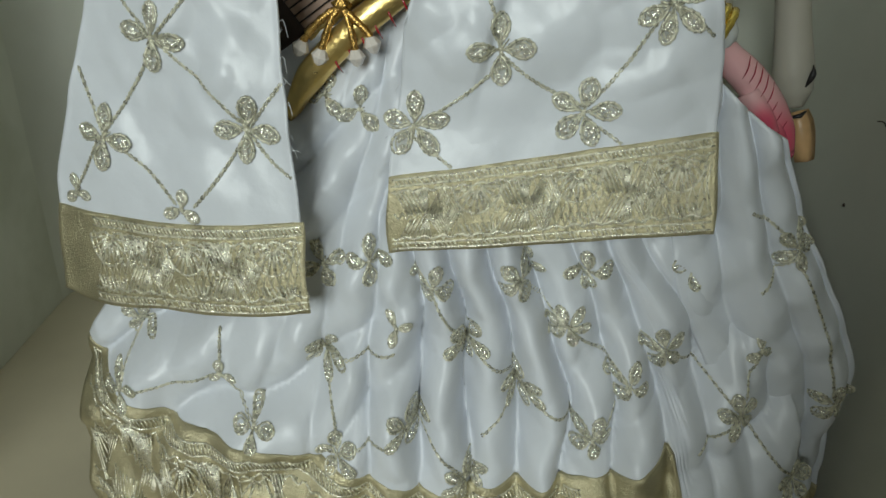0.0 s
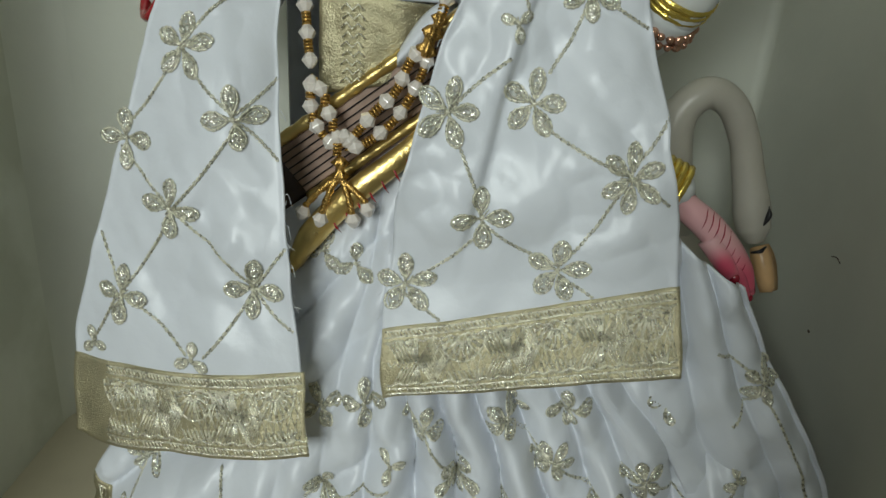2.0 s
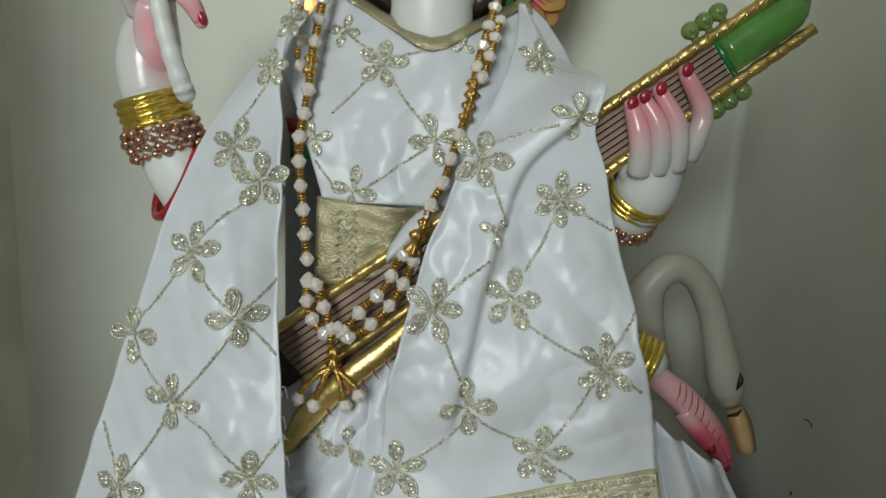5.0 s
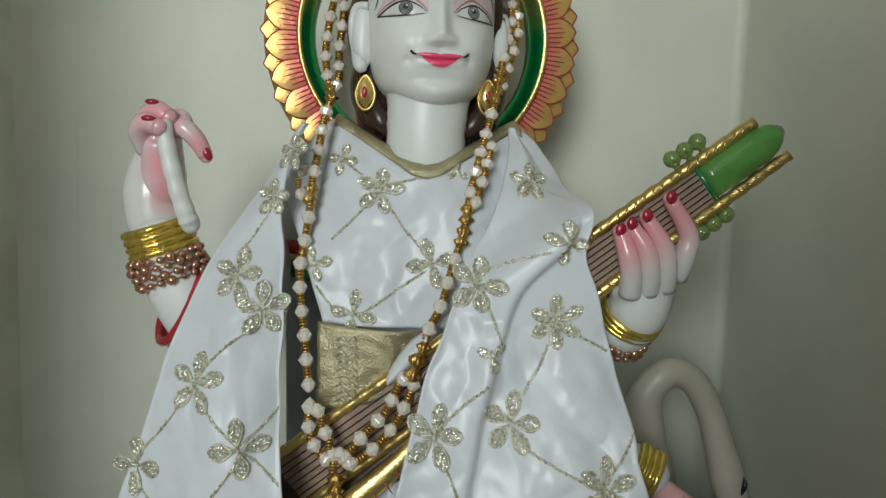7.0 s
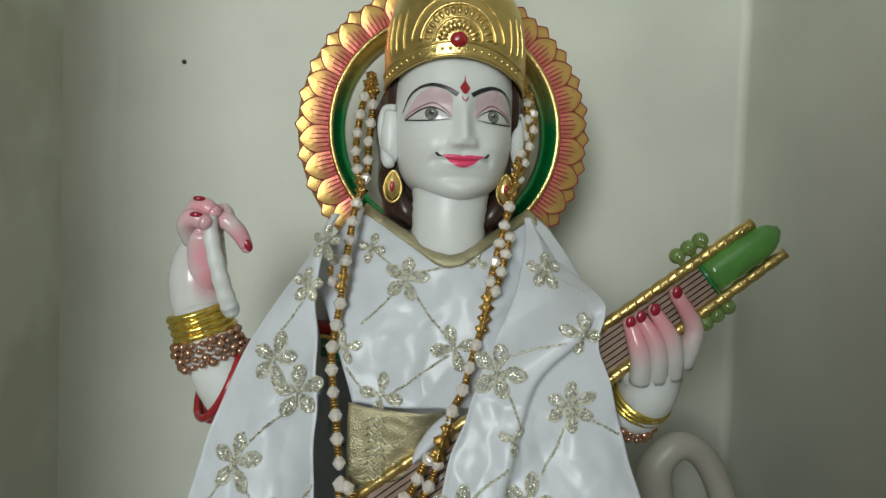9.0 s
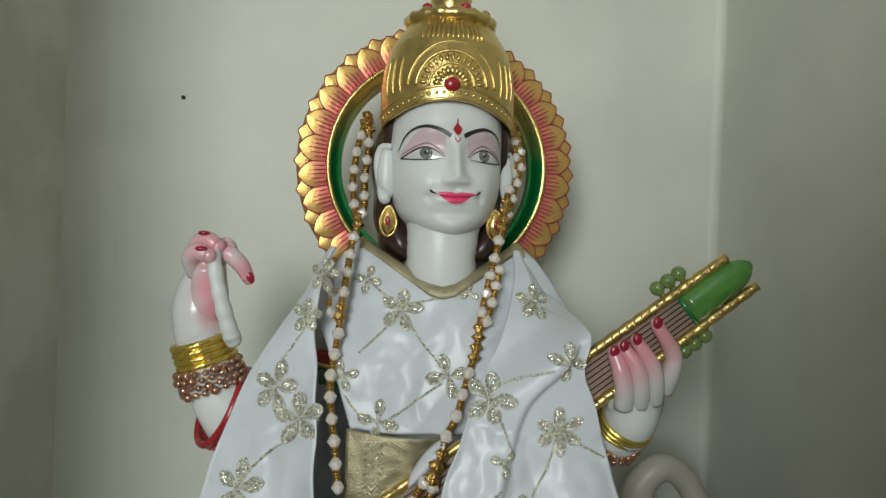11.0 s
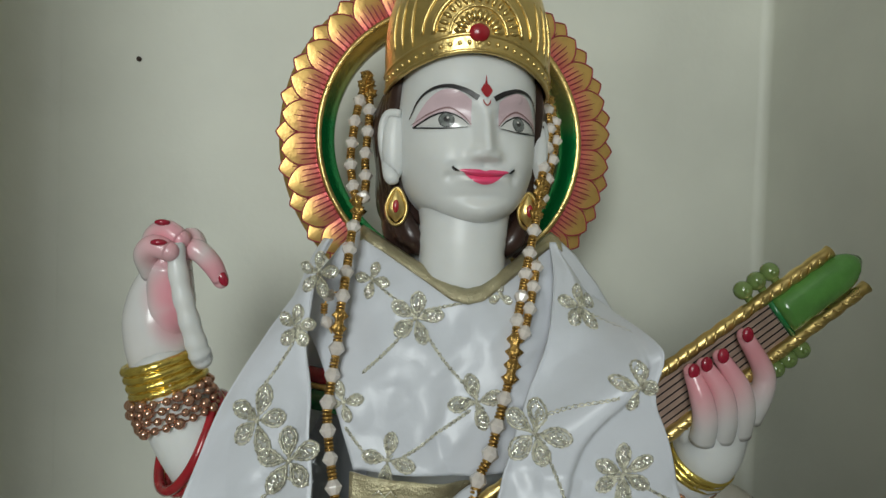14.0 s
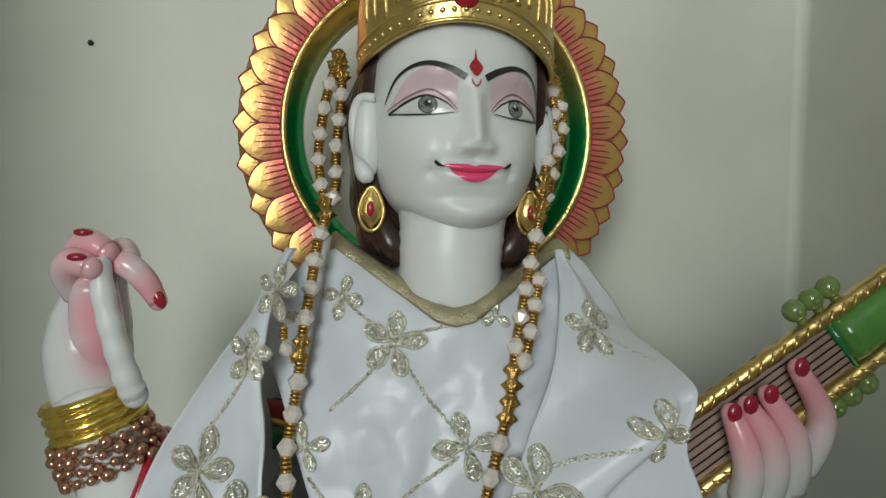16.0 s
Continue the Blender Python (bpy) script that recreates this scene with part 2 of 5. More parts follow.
R_L = [(0.810, 0.078), (0.78, 0.074), (0.74, 0.060), (0.707, 0.044), (0.66, 0.022), (0.629, 0.010), (0.592, 0.000), (0.527, -0.015), (0.426, -0.022), (0.377, -0.018)]
R_R = [(0.810, 0.082), (0.80, 0.095), (0.788, 0.104), (0.778, 0.108), (0.767, 0.115), (0.752, 0.123), (0.738, 0.129), (0.725, 0.124), (0.712, 0.119), (0.69, 0.129), (0.66, 0.139), (0.60, 0.155), (0.569, 0.161), (0.474, 0.180), (0.40, 0.187)]
R_Y = [(0.81, 0.570), (0.78, 0.535), (0.74, 0.500), (0.72, 0.487), (0.69, 0.468), (0.66, 0.447), (0.55, 0.416), (0.478, 0.408), (0.40, 0.386)]
FOLD = [(0.80, 0.125), (0.716, 0.112), (0.684, 0.076), (0.628, 0.058), (0.537, 0.038), (0.48, 0.028), (0.40, 0.02)]


def right_y(x, z):
    a, b = sm(z, R_L), sm(z, R_R)
    s = (x - a) / (b - a)
    fx = sm(z, FOLD)
    lap = -0.0095 / (1 + math.exp((x - fx) / 0.0012)) * min(1, max(0, (z - 0.46) / 0.08)) * (1 - 0.5 * min(1, max(0, (fx - x) / 0.04)))
    y = sm(z, R_Y) + 0.045 * max(0, s - 0.45) ** 1.5 * 2.4 * min(1, max(0, (z - 0.695) / 0.03)) + 0.045 * max(0, s - 0.4) ** 2 * min(1, max(0, (z - 0.58) / 0.1)) - 0.020 * (s - 0.5) * min(1, max(0, (0.62 - z) / 0.2)) + wrinkle(x, z, 0.015, 5.0) * min(1, max(0.25, (z - 0.45) / 0.06))
    # the cloth rides over the lute's neck
    along, across = (x + 0.10) * 0.765 + (z - 0.505) * 0.644, -(x + 0.10) * 0.644 + (z - 0.505) * 0.765
    over = 0.468 - 0.076 * along
    k = gauss(max(0, abs(across) - 0.033), 0.018)
    return y * (1 - k) + min(y, over) * k + lap


def panel(name, xl, xr, yf, top, bottom, parent, material, nu=90, nv=150, off=0.0, label=""):
    """Cloth between two side edges; top and bottom give the height for a share across."""
    def fn(u, v):
        z = top(u) + (bottom(u) - top(u)) * v
        a, b = sm(z, xl), sm(z, xr)
        x = a + (b - a) * u
        x += 0.0035 * nz(u * 2.0, len(name), z * 24) * (2 * abs(u - 0.5)) ** 4
        hem = gauss(min(u, 1 - u), 0.02) * 0.0012
        return (x, yf(x, z) - off - hem, z)
    return Geo().grid(fn, nu, nv).object(name, material, parent, label, thick=0.0016)


shawl = thing("shawl", "white satin shawl with gold embroidery and brocade ends on the statue", "shawl")
LB_TOP, LB_BOT = lambda u: 0.374 + 0.024 * u ** 1.5, lambda u: 0.309 + 0.006 * u + 0.022 * u * u - 0.006 * gauss(u - 0.15, 0.15)
RB_TOP, RB_BOT = lambda u: 0.428 + 0.047 * u, lambda u: 0.377 + 0.038 * u
left_panel = panel("left_panel", L_L, L_R, left_y, lambda u: 0.806, lambda u: LB_TOP(u) - 0.003, shawl, SATIN, label="white satin hanging end")
right_panel = panel("right_panel", R_L, R_R, right_y, lambda u: 0.809, lambda u: RB_TOP(u) - 0.003, shawl, SATIN, label="white satin hanging end with a long fold")
left_border = panel("left_border", L_L, L_R, left_y, LB_TOP, LB_BOT, shawl, LACE, 80, 24, 0.0012, "woven gold brocade border")
right_border = panel("right_border", R_L, R_R, right_y, RB_TOP, RB_BOT, shawl, LACE, 80, 24, 0.0012, "woven gold brocade border")

# ---- the dress: bodice, waist and gathered skirt ----
dress = thing("dress", "white satin dress with gold embroidery and gathered skirt", "dress")
B_Y = [(0.83, 0.585), (0.80, 0.553), (0.77, 0.528), (0.73, 0.505), (0.69, 0.492), (0.65, 0.489), (0.62, 0.486), (0.57, 0.48)]
NECK = [(0.085, 0.822), (0.055, 0.795), (0.03, 0.776), (0.004, 0.770)]


def bodice_y(x, z):
    return sm(z, B_Y) - 0.006 + 3.2 * (x - 0.004) ** 2 + wrinkle(x, z, 0.007, 11.0) + 0.010 * nz(x * 16 + z * 9, 2.2, (z - x) * 4) + 0.005 * abs(nz(x * 30 - z * 26, 8.1, (z + x) * 7))


def neck_z(x):
    d = abs(x - 0.004)
    return float(np.interp(d, [0, 0.012, 0.03, 0.06, 0.080, 0.098, 0.114, 0.135], [0.770, 0.773, 0.785, 0.804, 0.816, 0.800, 0.778, 0.745]))


def bodice_fn(u, v):
    x = (-0.131 + 0.268 * u) * (1 - 0.42 * v * (u < 0.489))
    z = neck_z(x) + (0.642 - neck_z(x)) * v
    return (x, bodice_y(x, z), z)


Geo().grid(bodice_fn, 80, 60).object("bodice", SATIN, dress, "white satin bodice", thick=0.0015)
Geo().grid(lambda u, v: (-0.078 + 0.168 * u, bodice_y(-0.078 + 0.168 * u, neck_z(-0.078 + 0.168 * u) + 0.002 - 0.011 * v) - 0.0025 - 0.002 * math.sin(math.pi * v),
                         neck_z(-0.078 + 0.168 * u) + 0.002 - 0.011 * v), 70, 6).object("neck_border", LACE, dress, "gold brocade neck edging", thick=0.001)
Geo().grid(lambda u, v: (-0.078 + 0.085 * u, 0.484 - 0.012 * math.sin(math.pi * u) + 0.004 * v + wrinkle(u * 0.1, v * 0.1, 0.006, 17), 0.646 - 0.072 * v * (1 - 0.35 * u) - 0.006 * u),
           30, 20).object("waistband", LACE, dress, "gold brocade waistband", thick=0.0015)

S_L = [(0.53, -0.11), (0.47, -0.14), (0.40, -0.178), (0.316, -0.215), (0.28, -0.245), (0.245, -0.265), (0.152, -0.268), (0.08, -0.27)]
S_R = [(0.53, 0.14), (0.47, 0.17), (0.42, 0.195), (0.38, 0.215), (0.33, 0.262), (0.25, 0.312), (0.18, 0.330), (0.08, 0.345)]
S_Y = [(0.53, 0.475), (0.47, 0.452), (0.42, 0.435), (0.37, 0.418), (0.325, 0.412), (0.294, 0.405), (0.245, 0.388), (0.20, 0.370), (0.15, 0.358), (0.08, 0.35)]


def skirt_y(x, z):
    a, b = sm(z, S_L), sm(z, S_R)
    s = (x - a) / (b - a)
    low = min(1, max(0, (0.43 - z) / 0.2))
    # gathers fan out below the waist: round ridges, sharp valleys; broad slanting swags to one side
    ph = s * 15 + 0.55 * nz(s * 4, 2.0, z * 7) + 0.25 * nz(s * 9, 9, z * 14)
    ridge = abs(math.sin(math.pi * ph)) ** 0.7 - 0.6
    swag = abs(math.sin(math.pi * (s * 5.5 - z * 13 + 0.5 * nz(s * 5, 6, z * 8)))) ** 0.8 - 0.6
    mid = gauss(s - 0.60, 0.24)
    fold = ridge * mid * (0.55 + 0.75 * nz(round(ph - 0.5), 3.3, 1.7) + 0.35) * 1.5 + swag * (1 - mid) * 1.0
    fold *= 0.25 + 0.75 * min(1, max(0, (z - 0.175) / 0.07))
    return sm(z, S_Y) + (0.07 if s < 0.5 else 0.028) * abs(2 * s - 1) ** 3.2 - (0.014 + 0.018 * low) * fold + wrinkle(x, z, 0.022, 21.0)


HEM = lambda u: float(np.interp(u, [0, 0.06, 0.15, 0.28, 0.40, 0.50, 0.60, 0.72, 0.80, 0.81, 0.83, 1.0], [0.250, 0.225, 0.214, 0.212, 0.196, 0.186, 0.190, 0.208, 0.228, 0.226, 0.13, 0.125]))
Geo().grid(lambda u, v: (lambda z: (sm(z, S_L) + (sm(z, S_R) - sm(z, S_L)) * u, skirt_y(sm(z, S_L) + (sm(z, S_R) - sm(z, S_L)) * u, z), z))(0.52 + (HEM(u) - 0.52) * v),
           240, 90).object("skirt", SATIN, dress, "gathered white satin skirt", thick=0.0015)
Geo().grid(lambda u, v: (lambda z: (sm(z, S_L) + (sm(z, S_R) - sm(z, S_L)) * u, skirt_y(sm(z, S_L) + (sm(z, S_R) - sm(z, S_L)) * u, z) - 0.0015, z))(HEM(u) + 0.003 + (FZ + 0.004 - HEM(u)) * v),
           160, 30).object("hem_border", LACE, dress, "wide gold brocade hem", thick=0.0015)
T_L = [(0.45, 0.17), (0.35, 0.19), (0.25, 0.25), (0.08, 0.28)]
T_R = [(0.51, 0.212), (0.47, 0.240), (0.427, 0.265), (0.40, 0.28), (0.35, 0.315), (0.293, 0.350), (0.25, 0.360), (0.15, 0.368), (0.08, 0.370)]


def drape_y(x, z):
    a, b = sm(z, T_L), sm(z, T_R)
    s = (x - a) / (b - a)
    return 0.436 - 0.03 * (0.45 - z) + 0.03 * max(0, s - 0.5) ** 1.5 - 0.014 * abs(math.sin(math.pi * (s * 3.1 + 0.6 * nz(s, 4, z * 5)))) ** 0.7 + wrinkle(x, z, 0.02, 31.0)


Geo().grid(lambda u, v: (lambda z: (sm(z, T_L) + (sm(z, T_R) - sm(z, T_L)) * u, drape_y(sm(z, T_L) + (sm(z, T_R) - sm(z, T_L)) * u, z), z))(0.515 - 0.055 * u + (0.15 - 0.515 + 0.055 * u) * v),
           60, 80).object("side_drape", SATIN, dress, "white satin fold at the side", thick=0.0015)
Geo().grid(lambda u, v: (lambda z: (sm(z, T_L) + (sm(z, T_R) - sm(z, T_L)) * u, drape_y(sm(z, T_L) + (sm(z, T_R) - sm(z, T_L)) * u, z) - 0.001, z))(0.153 + (FZ + 0.004 - 0.153) * v),
           40, 12).object("side_hem_border", LACE, dress, "gold brocade hem", thick=0.0015)

# backs of the skirt and shawl, closing them behind the statue
Geo().grid(lambda u, v: (lambda z: (sm(z, S_L) + (sm(z, S_R) - sm(z, S_L)) * u, 0.47 + 0.24 * math.sin(math.pi * u) ** 0.6 + 0.006 * math.sin(u * 60), z))(0.50 - 0.41 * v), 70, 20).object("skirt_back", SATIN, dress, thick=0.0015)
Geo().grid(lambda u, v: (-0.125 + 0.25 * u, 0.60 + 0.05 * math.sin(math.pi * u) ** 0.5 + 0.02 * v, 0.795 - 0.10 * abs(2 * u - 1) ** 2 - 0.26 * v), 40, 16).object("shawl_back", SATIN, shawl, thick=0.0015)

# ---- the marble statue: one mesh ----
S = Geo()
HC = 0.0045
TURNED = radians(7)
W_T = [(0.8190, 0.004), (0.8208, 0.017), (0.8255, 0.0305), (0.835, 0.0420), (0.845, 0.0485), (0.86, 0.0535), (0.88, 0.0558), (0.90, 0.0560), (0.93, 0.0560), (0.96, 0.052)]
F_T = [(0.8190, 0.534), (0.8208, 0.522), (0.8255, 0.515), (0.835, 0.510), (0.845, 0.509), (0.86, 0.508), (0.88, 0.508), (0.90, 0.510), (0.93, 0.511), (0.96, 0.518)]
HY = 0.570


def face_y(x, z):
    dx = x - HC
    w = sm(z, W_T, 0.004)
    q = min(0.999, abs(x - HC) / w)
    front = sm(z, F_T, 0.004)
    y = HY - (HY - front) * (1 - q ** 2.3) ** (1 / 2.0)
    ad = abs(dx)
    nose_h = float(np.interp(z, [0.8625, 0.8665, 0.8700, 0.8750, 0.885, 0.900, 0.912, 0.925], [0, 0.0022, 0.0088, 0.0118, 0.0092, 0.0062, 0.0032, 0]))
    nose_w = float(np.interp(z, [0.866, 0.875, 0.885, 0.90, 0.92], [0.0088, 0.0076, 0.0066, 0.0062, 0.011]))
    y -= nose_h * gauss(dx, nose_w)
    y -= 0.0036 * gauss(ad - 0.0090, 0.0045) * gauss(z - 0.8715, 0.0045)
    y += 0.0036 * gauss(ad - 0.0240, 0.015) * gauss(z - 0.900, 0.011)
    y -= 0.0030 * gauss(ad - 0.0270, 0.013) * gauss(z - 0.8965, 0.0058)
    y -= 0.0022 * gauss(ad - 0.024, 0.02) * gauss(z - 0.917, 0.006)
    y -= 0.0055 * gauss(ad - 0.031, 0.017) * gauss(z - 0.869, 0.014)
    lw = gauss(ad, 0.020)
    y -= 0.0042 * lw * gauss(z - 0.8588, 0.0030) + 0.0036 * gauss(ad, 0.014) * gauss(z - 0.8528, 0.0032)
    y += 0.0022 * gauss(ad, 0.018) * gauss(z - 0.8560 - 0.05 * ad, 0.0014) + 0.003 * gauss(ad - 0.0245, 0.004) * gauss(z - 0.857, 0.005)
    y += 0.0018 * gauss(ad, 0.0035) * gauss(z - 0.8645, 0.0030)
    y += 0.0030 * gauss(ad, 0.02) * gauss(z - 0.841, 0.0045)
    y -= 0.0045 * gauss(ad, 0.015) * gauss(z - 0.830, 0.008)
    return y


def face_fn(u, v):
    z = 0.8192 + 0.1408 * v ** 1.15
    a = math.pi * (u - 0.5)
    x = HC + sm(z, W_T, 0.004) * math.sin(a) * 0.9999
    return head(x, face_y(x, z), z)


def head(x, y, z):
    """The head looks a little to its own left: a turn about the neck."""
    c, k = math.cos(TURNED), math.sin(TURNED)
    return (HC + (x - HC) * c - (y - HY) * k, HY + (x - HC) * k + (y - HY) * c, z)


S.grid(face_fn, 190, 170)
S.ball((HC, 0.575, 0.90), (0.056, 0.055, 0.075))
# neck
S.tube(spline([(HC, 0.560, 0.855), (HC, 0.556, 0.825), (HC - 0.001, 0.553, 0.800), (HC, 0.556, 0.775), (HC, 0.562, 0.745)], 24),
       [float(np.interp(i, [0, 6, 12, 18, 23], [0.040, 0.0355, 0.034, 0.036, 0.040])) + 0.0004 * math.sin(i * 2.6) for i in range(24)], 36)
for s in (-1, 1):
    ex = HC + s * 0.0600
    rim = [(ex - s * 0.004, 0.556, 0.906), (ex + s * 0.005, 0.563, 0.9055), (ex + s * 0.0085, 0.566, 0.893), (ex + s * 0.0070, 0.564, 0.876), (ex + s * 0.002, 0.558, 0.858), (ex - s * 0.003, 0.555, 0.852)]
    S.tube(spline([head(*p) for p in rim], 22), [0.003, 0.0034, 0.0036] + [0.0036] * 12 + [0.0045, 0.0055, 0.006, 0.006, 0.0055, 0.004, 0.002], 10)
    S.ball(head(ex - s * 0.001, 0.560, 0.880), (0.0100, 0.0065, 0.0270))
# hair: waves down behind the ears
for s in (-1, 1):
    for k in range(9):
        o = k / 8
        x0 = HC + s * (0.052 + 0.010 * math.sin(o * 3))
        S.tube(spline([(HC + s * 0.050, 0.556 + 0.045 * o, 0.945), (x0 + s * 0.004, 0.566 + 0.045 * o, 0.905), (x0 + s * 0.002, 0.570 + 0.04 * o, 0.865), (x0 - s * 0.001, 0.566 + 0.04 * o, 0.835),
                       (x0 - s * 0.010, 0.558 + 0.04 * o, 0.812), (x0 - s * 0.020, 0.560 + 0.035 * o, 0.800)], 20), [0.0085 + 0.001 * math.sin(i * 0.9 + k) for i in range(20)], 8, 1)
    S.ball((HC + s * 0.047, 0.582, 0.822), (0.019, 0.022, 0.026), 1)
S.ball((HC, 0.60, 0.885), (0.062, 0.042, 0.085), 1)


# painted features, laid on the face
def patch(lo, hi, x0, x1, lift, mi, nx=24, nzz=4):
    def fn(u, v):
        x = x0 + (x1 - x0) * u
        z = lo(u) + (hi(u) - lo(u)) * v
        return head(x, face_y(x, z) - lift, z)
    S.grid(fn, nx, nzz, mi)


def stroke(pts, wid, lift, mi, n=30):
    c = spline([(a, 0, b) for a, b in pts], n)
    rows = []
    for i, p in enumerate(c):
        d = (c[min(i + 1, n - 1)] - c[max(i - 1, 0)]).normalized()
        o = Vector((-d.z, 0, d.x)) * 0.5 * float(np.interp(i / (n - 1), [k / (len(wid) - 1) for k in range(len(wid))], wid))
        rows.append((p + o, p - o))
    S.grid(lambda u, v: (lambda q: head(q[0], face_y(q[0], q[2]) - lift, q[2]))(rows[round(v * (n - 1))][0].lerp(rows[round(v * (n - 1))][1], u)), 3, n, mi)


def disc(cx, cz, r, lift, mi, rz=None):
    rz = rz or r
    S.grid(lambda u, v: (lambda x, z: head(x, face_y(x, z) - lift, z))(cx + r * v * math.cos(2 * math.pi * u), cz + rz * v * math.sin(2 * math.pi * u)), 24, 4, mi, True)


FX = HC
for s in (-1, 1):
    i, o = FX + s * 0.0105, FX + s * 0.0480
    xx = lambda a: FX + s * a
    arch = lambda u: math.sin(math.pi * u ** 0.9)
    z0 = lambda u: 0.8925 + 0.0010 * u
    # pink lid up to the brow
    patch(lambda u: z0(u) + 0.0045 * arch(u), lambda u: 0.9105 + 0.0095 * arch(u * 0.94 + 0.02) - 0.017 * u ** 5, i, o + s * 0.001, 0.0004, 2, 30, 8)
    patch(lambda u: z0(u) - 0.0016 * arch(u), lambda u: z0(u) + 0.0102 * arch(u) ** 0.9, i, o - s * 0.002, 0.0007, 3, 30, 8)
    disc(xx(0.0278), 0.8970, 0.0056, 0.0010, 5)
    disc(xx(0.0278), 0.8970, 0.0051, 0.0012, 4)
    disc(xx(0.0278), 0.8976, 0.0022, 0.0014, 5)
    disc(xx(0.0270), 0.8986, 0.0009, 0.0017, 3)
    stroke([(xx(0.0120), 0.8935), (xx(0.018), 0.8988), (xx(0.0278), 0.9028), (xx(0.038), 0.8998), (xx(0.0490), 0.8925)], [0.0005, 0.0010, 0.0013, 0.0015, 0.0012], 0.0012, 5)
    stroke([(xx(0.0130), 0.8922), (xx(0.0260), 0.8908), (xx(0.038), 0.8910), (xx(0.0490), 0.8925)], [0.0003, 0.0008, 0.0011, 0.0010], 0.0012, 5)
    stroke([(xx(0.0105), 0.8940), (xx(0.0175), 0.9018), (xx(0.0270), 0.9064), (xx(0.0390), 0.9022), (xx(0.0500), 0.8948)], [0.0005, 0.0011, 0.0013, 0.0011, 0.0004], 0.0009, 6)
    stroke([(xx(0.0062), 0.9132), (xx(0.0150), 0.9182), (xx(0.0270), 0.9218), (xx(0.0380), 0.9200), (xx(0.0460), 0.9130), (xx(0.0510), 0.8995)], [0.0040, 0.0038, 0.0030, 0.0022, 0.0014, 0.0004], 0.0010, 5)
    stroke([(FX + s * 0.0185, 0.8592), (FX + s * 0.0215, 0.8604), (FX + s * 0.0238, 0.8625)], [0.0007, 0.0020, 0.0016], 0.0011, 5, 10)
patch(lambda u: 0.8560 + 0.0040 * (2 * u - 1) ** 2, lambda u: 0.8575 + 0.0036 * math.sin(math.pi * u) ** 0.7 - 0.0012 * gauss(u - 0.5, 0.07) + 0.0028 * (2 * u - 1) ** 2, FX - 0.0185, FX + 0.0185, 0.0006, 7, 40, 8)
patch(lambda u: 0.8557 - 0.0055 * math.sin(math.pi * u) ** 0.8 + 0.0042 * (2 * u - 1) ** 2, lambda u: 0.8558 + 0.0042 * (2 * u - 1) ** 2, FX - 0.0165, FX + 0.0165, 0.0006, 7, 40, 8)
stroke([(FX - 0.019, 0.8597), (FX - 0.010, 0.8570), (FX, 0.8560), (FX + 0.010, 0.8570), (FX + 0.019, 0.8597)], [0.0003, 0.0005, 0.0004, 0.0005, 0.0003], 0.0009, 13)
patch(lambda u: 0.9195 - 0.0055 * math.sin(math.pi * u), lambda u: 0.9195 + 0.0055 * math.sin(math.pi * u), FX - 0.0045, FX + 0.0045, 0.0009, 8, 16, 5)
stroke([(FX, 0.924), (FX, 0.931)], [0.0020, 0.0003], 0.0009, 8, 8)
for s in (-1, 1):
    stroke([(FX, 0.9075), (FX + s * 0.0022, 0.9100), (FX + s * 0.0028, 0.9125)], [0.0008, 0.0010, 0.0005], 0.0009, 8, 8)


def limb(pts, rad, mi=0, n=24, k=16):
    c = spline(pts, k)
    S.tube(c, [float(np.interp(i / (k - 1), [j / (len(rad) - 1) for j in range(len(rad))], rad)) for i in range(k)], n, mi)
    S.ball(c[-1], rad[-1] * 1.0, mi, 12, 8)


# torso under the cloth, and the seat below the skirt
S.tube(spline([(HC, 0.62, 0.80), (HC, 0.605, 0.74), (HC, 0.595, 0.66), (HC, 0.59, 0.58), (HC, 0.59, 0.50)], 20), [float(np.interp(i, [0, 5, 12, 19], [0.045, 0.075, 0.07, 0.085])) for i in range(20)], 28)
S.ball((0.03, 0.60, 0.28), (0.22, 0.14, 0.19))
for s in (-1, 1):
    S.ball((HC + s * 0.088, 0.610, 0.765), (0.030, 0.030, 0.030))
# raised arm: upper arm, forearm, wrist, palm and curled fingers
limb([(-0.095, 0.61, 0.76), (-0.125, 0.595, 0.69), (-0.165, 0.555, 0.615)], [0.032, 0.031, 0.030])
limb([(-0.165, 0.55, 0.615), (-0.187, 0.54, 0.640), (-0.207, 0.535, 0.672), (-0.2175, 0.533, 0.705)], [0.034, 0.031, 0.0265, 0.0240])
limb([(-0.2180, 0.537, 0.700), (-0.2230, 0.540, 0.722), (-0.2250, 0.541, 0.742), (-0.2225, 0.541, 0.762), (-0.2170, 0.538, 0.784)], [0.0225, 0.0255, 0.0262, 0.0235, 0.0160], 9)
limb([(-0.2170, 0.534, 0.726), (-0.2150, 0.529, 0.752), (-0.2150, 0.522, 0.786)], [0.0120, 0.0165, 0.0130], 9)
limb([(-0.2260, 0.530, 0.784), (-0.2245, 0.524, 0.802), (-0.2140, 0.515, 0.8085), (-0.2030, 0.512, 0.8030)], [0.0090, 0.0088, 0.0082, 0.0072], 9)
limb([(-0.2250, 0.526, 0.778), (-0.2265, 0.514, 0.791), (-0.2190, 0.506, 0.7975), (-0.2080, 0.503, 0.7945)], [0.0095, 0.0092, 0.0086, 0.0072], 9)
limb([(-0.2060, 0.530, 0.792), (-0.2000, 0.527, 0.803), (-0.1950, 0.522, 0.7990)], [0.0095, 0.0085, 0.0080], 9)
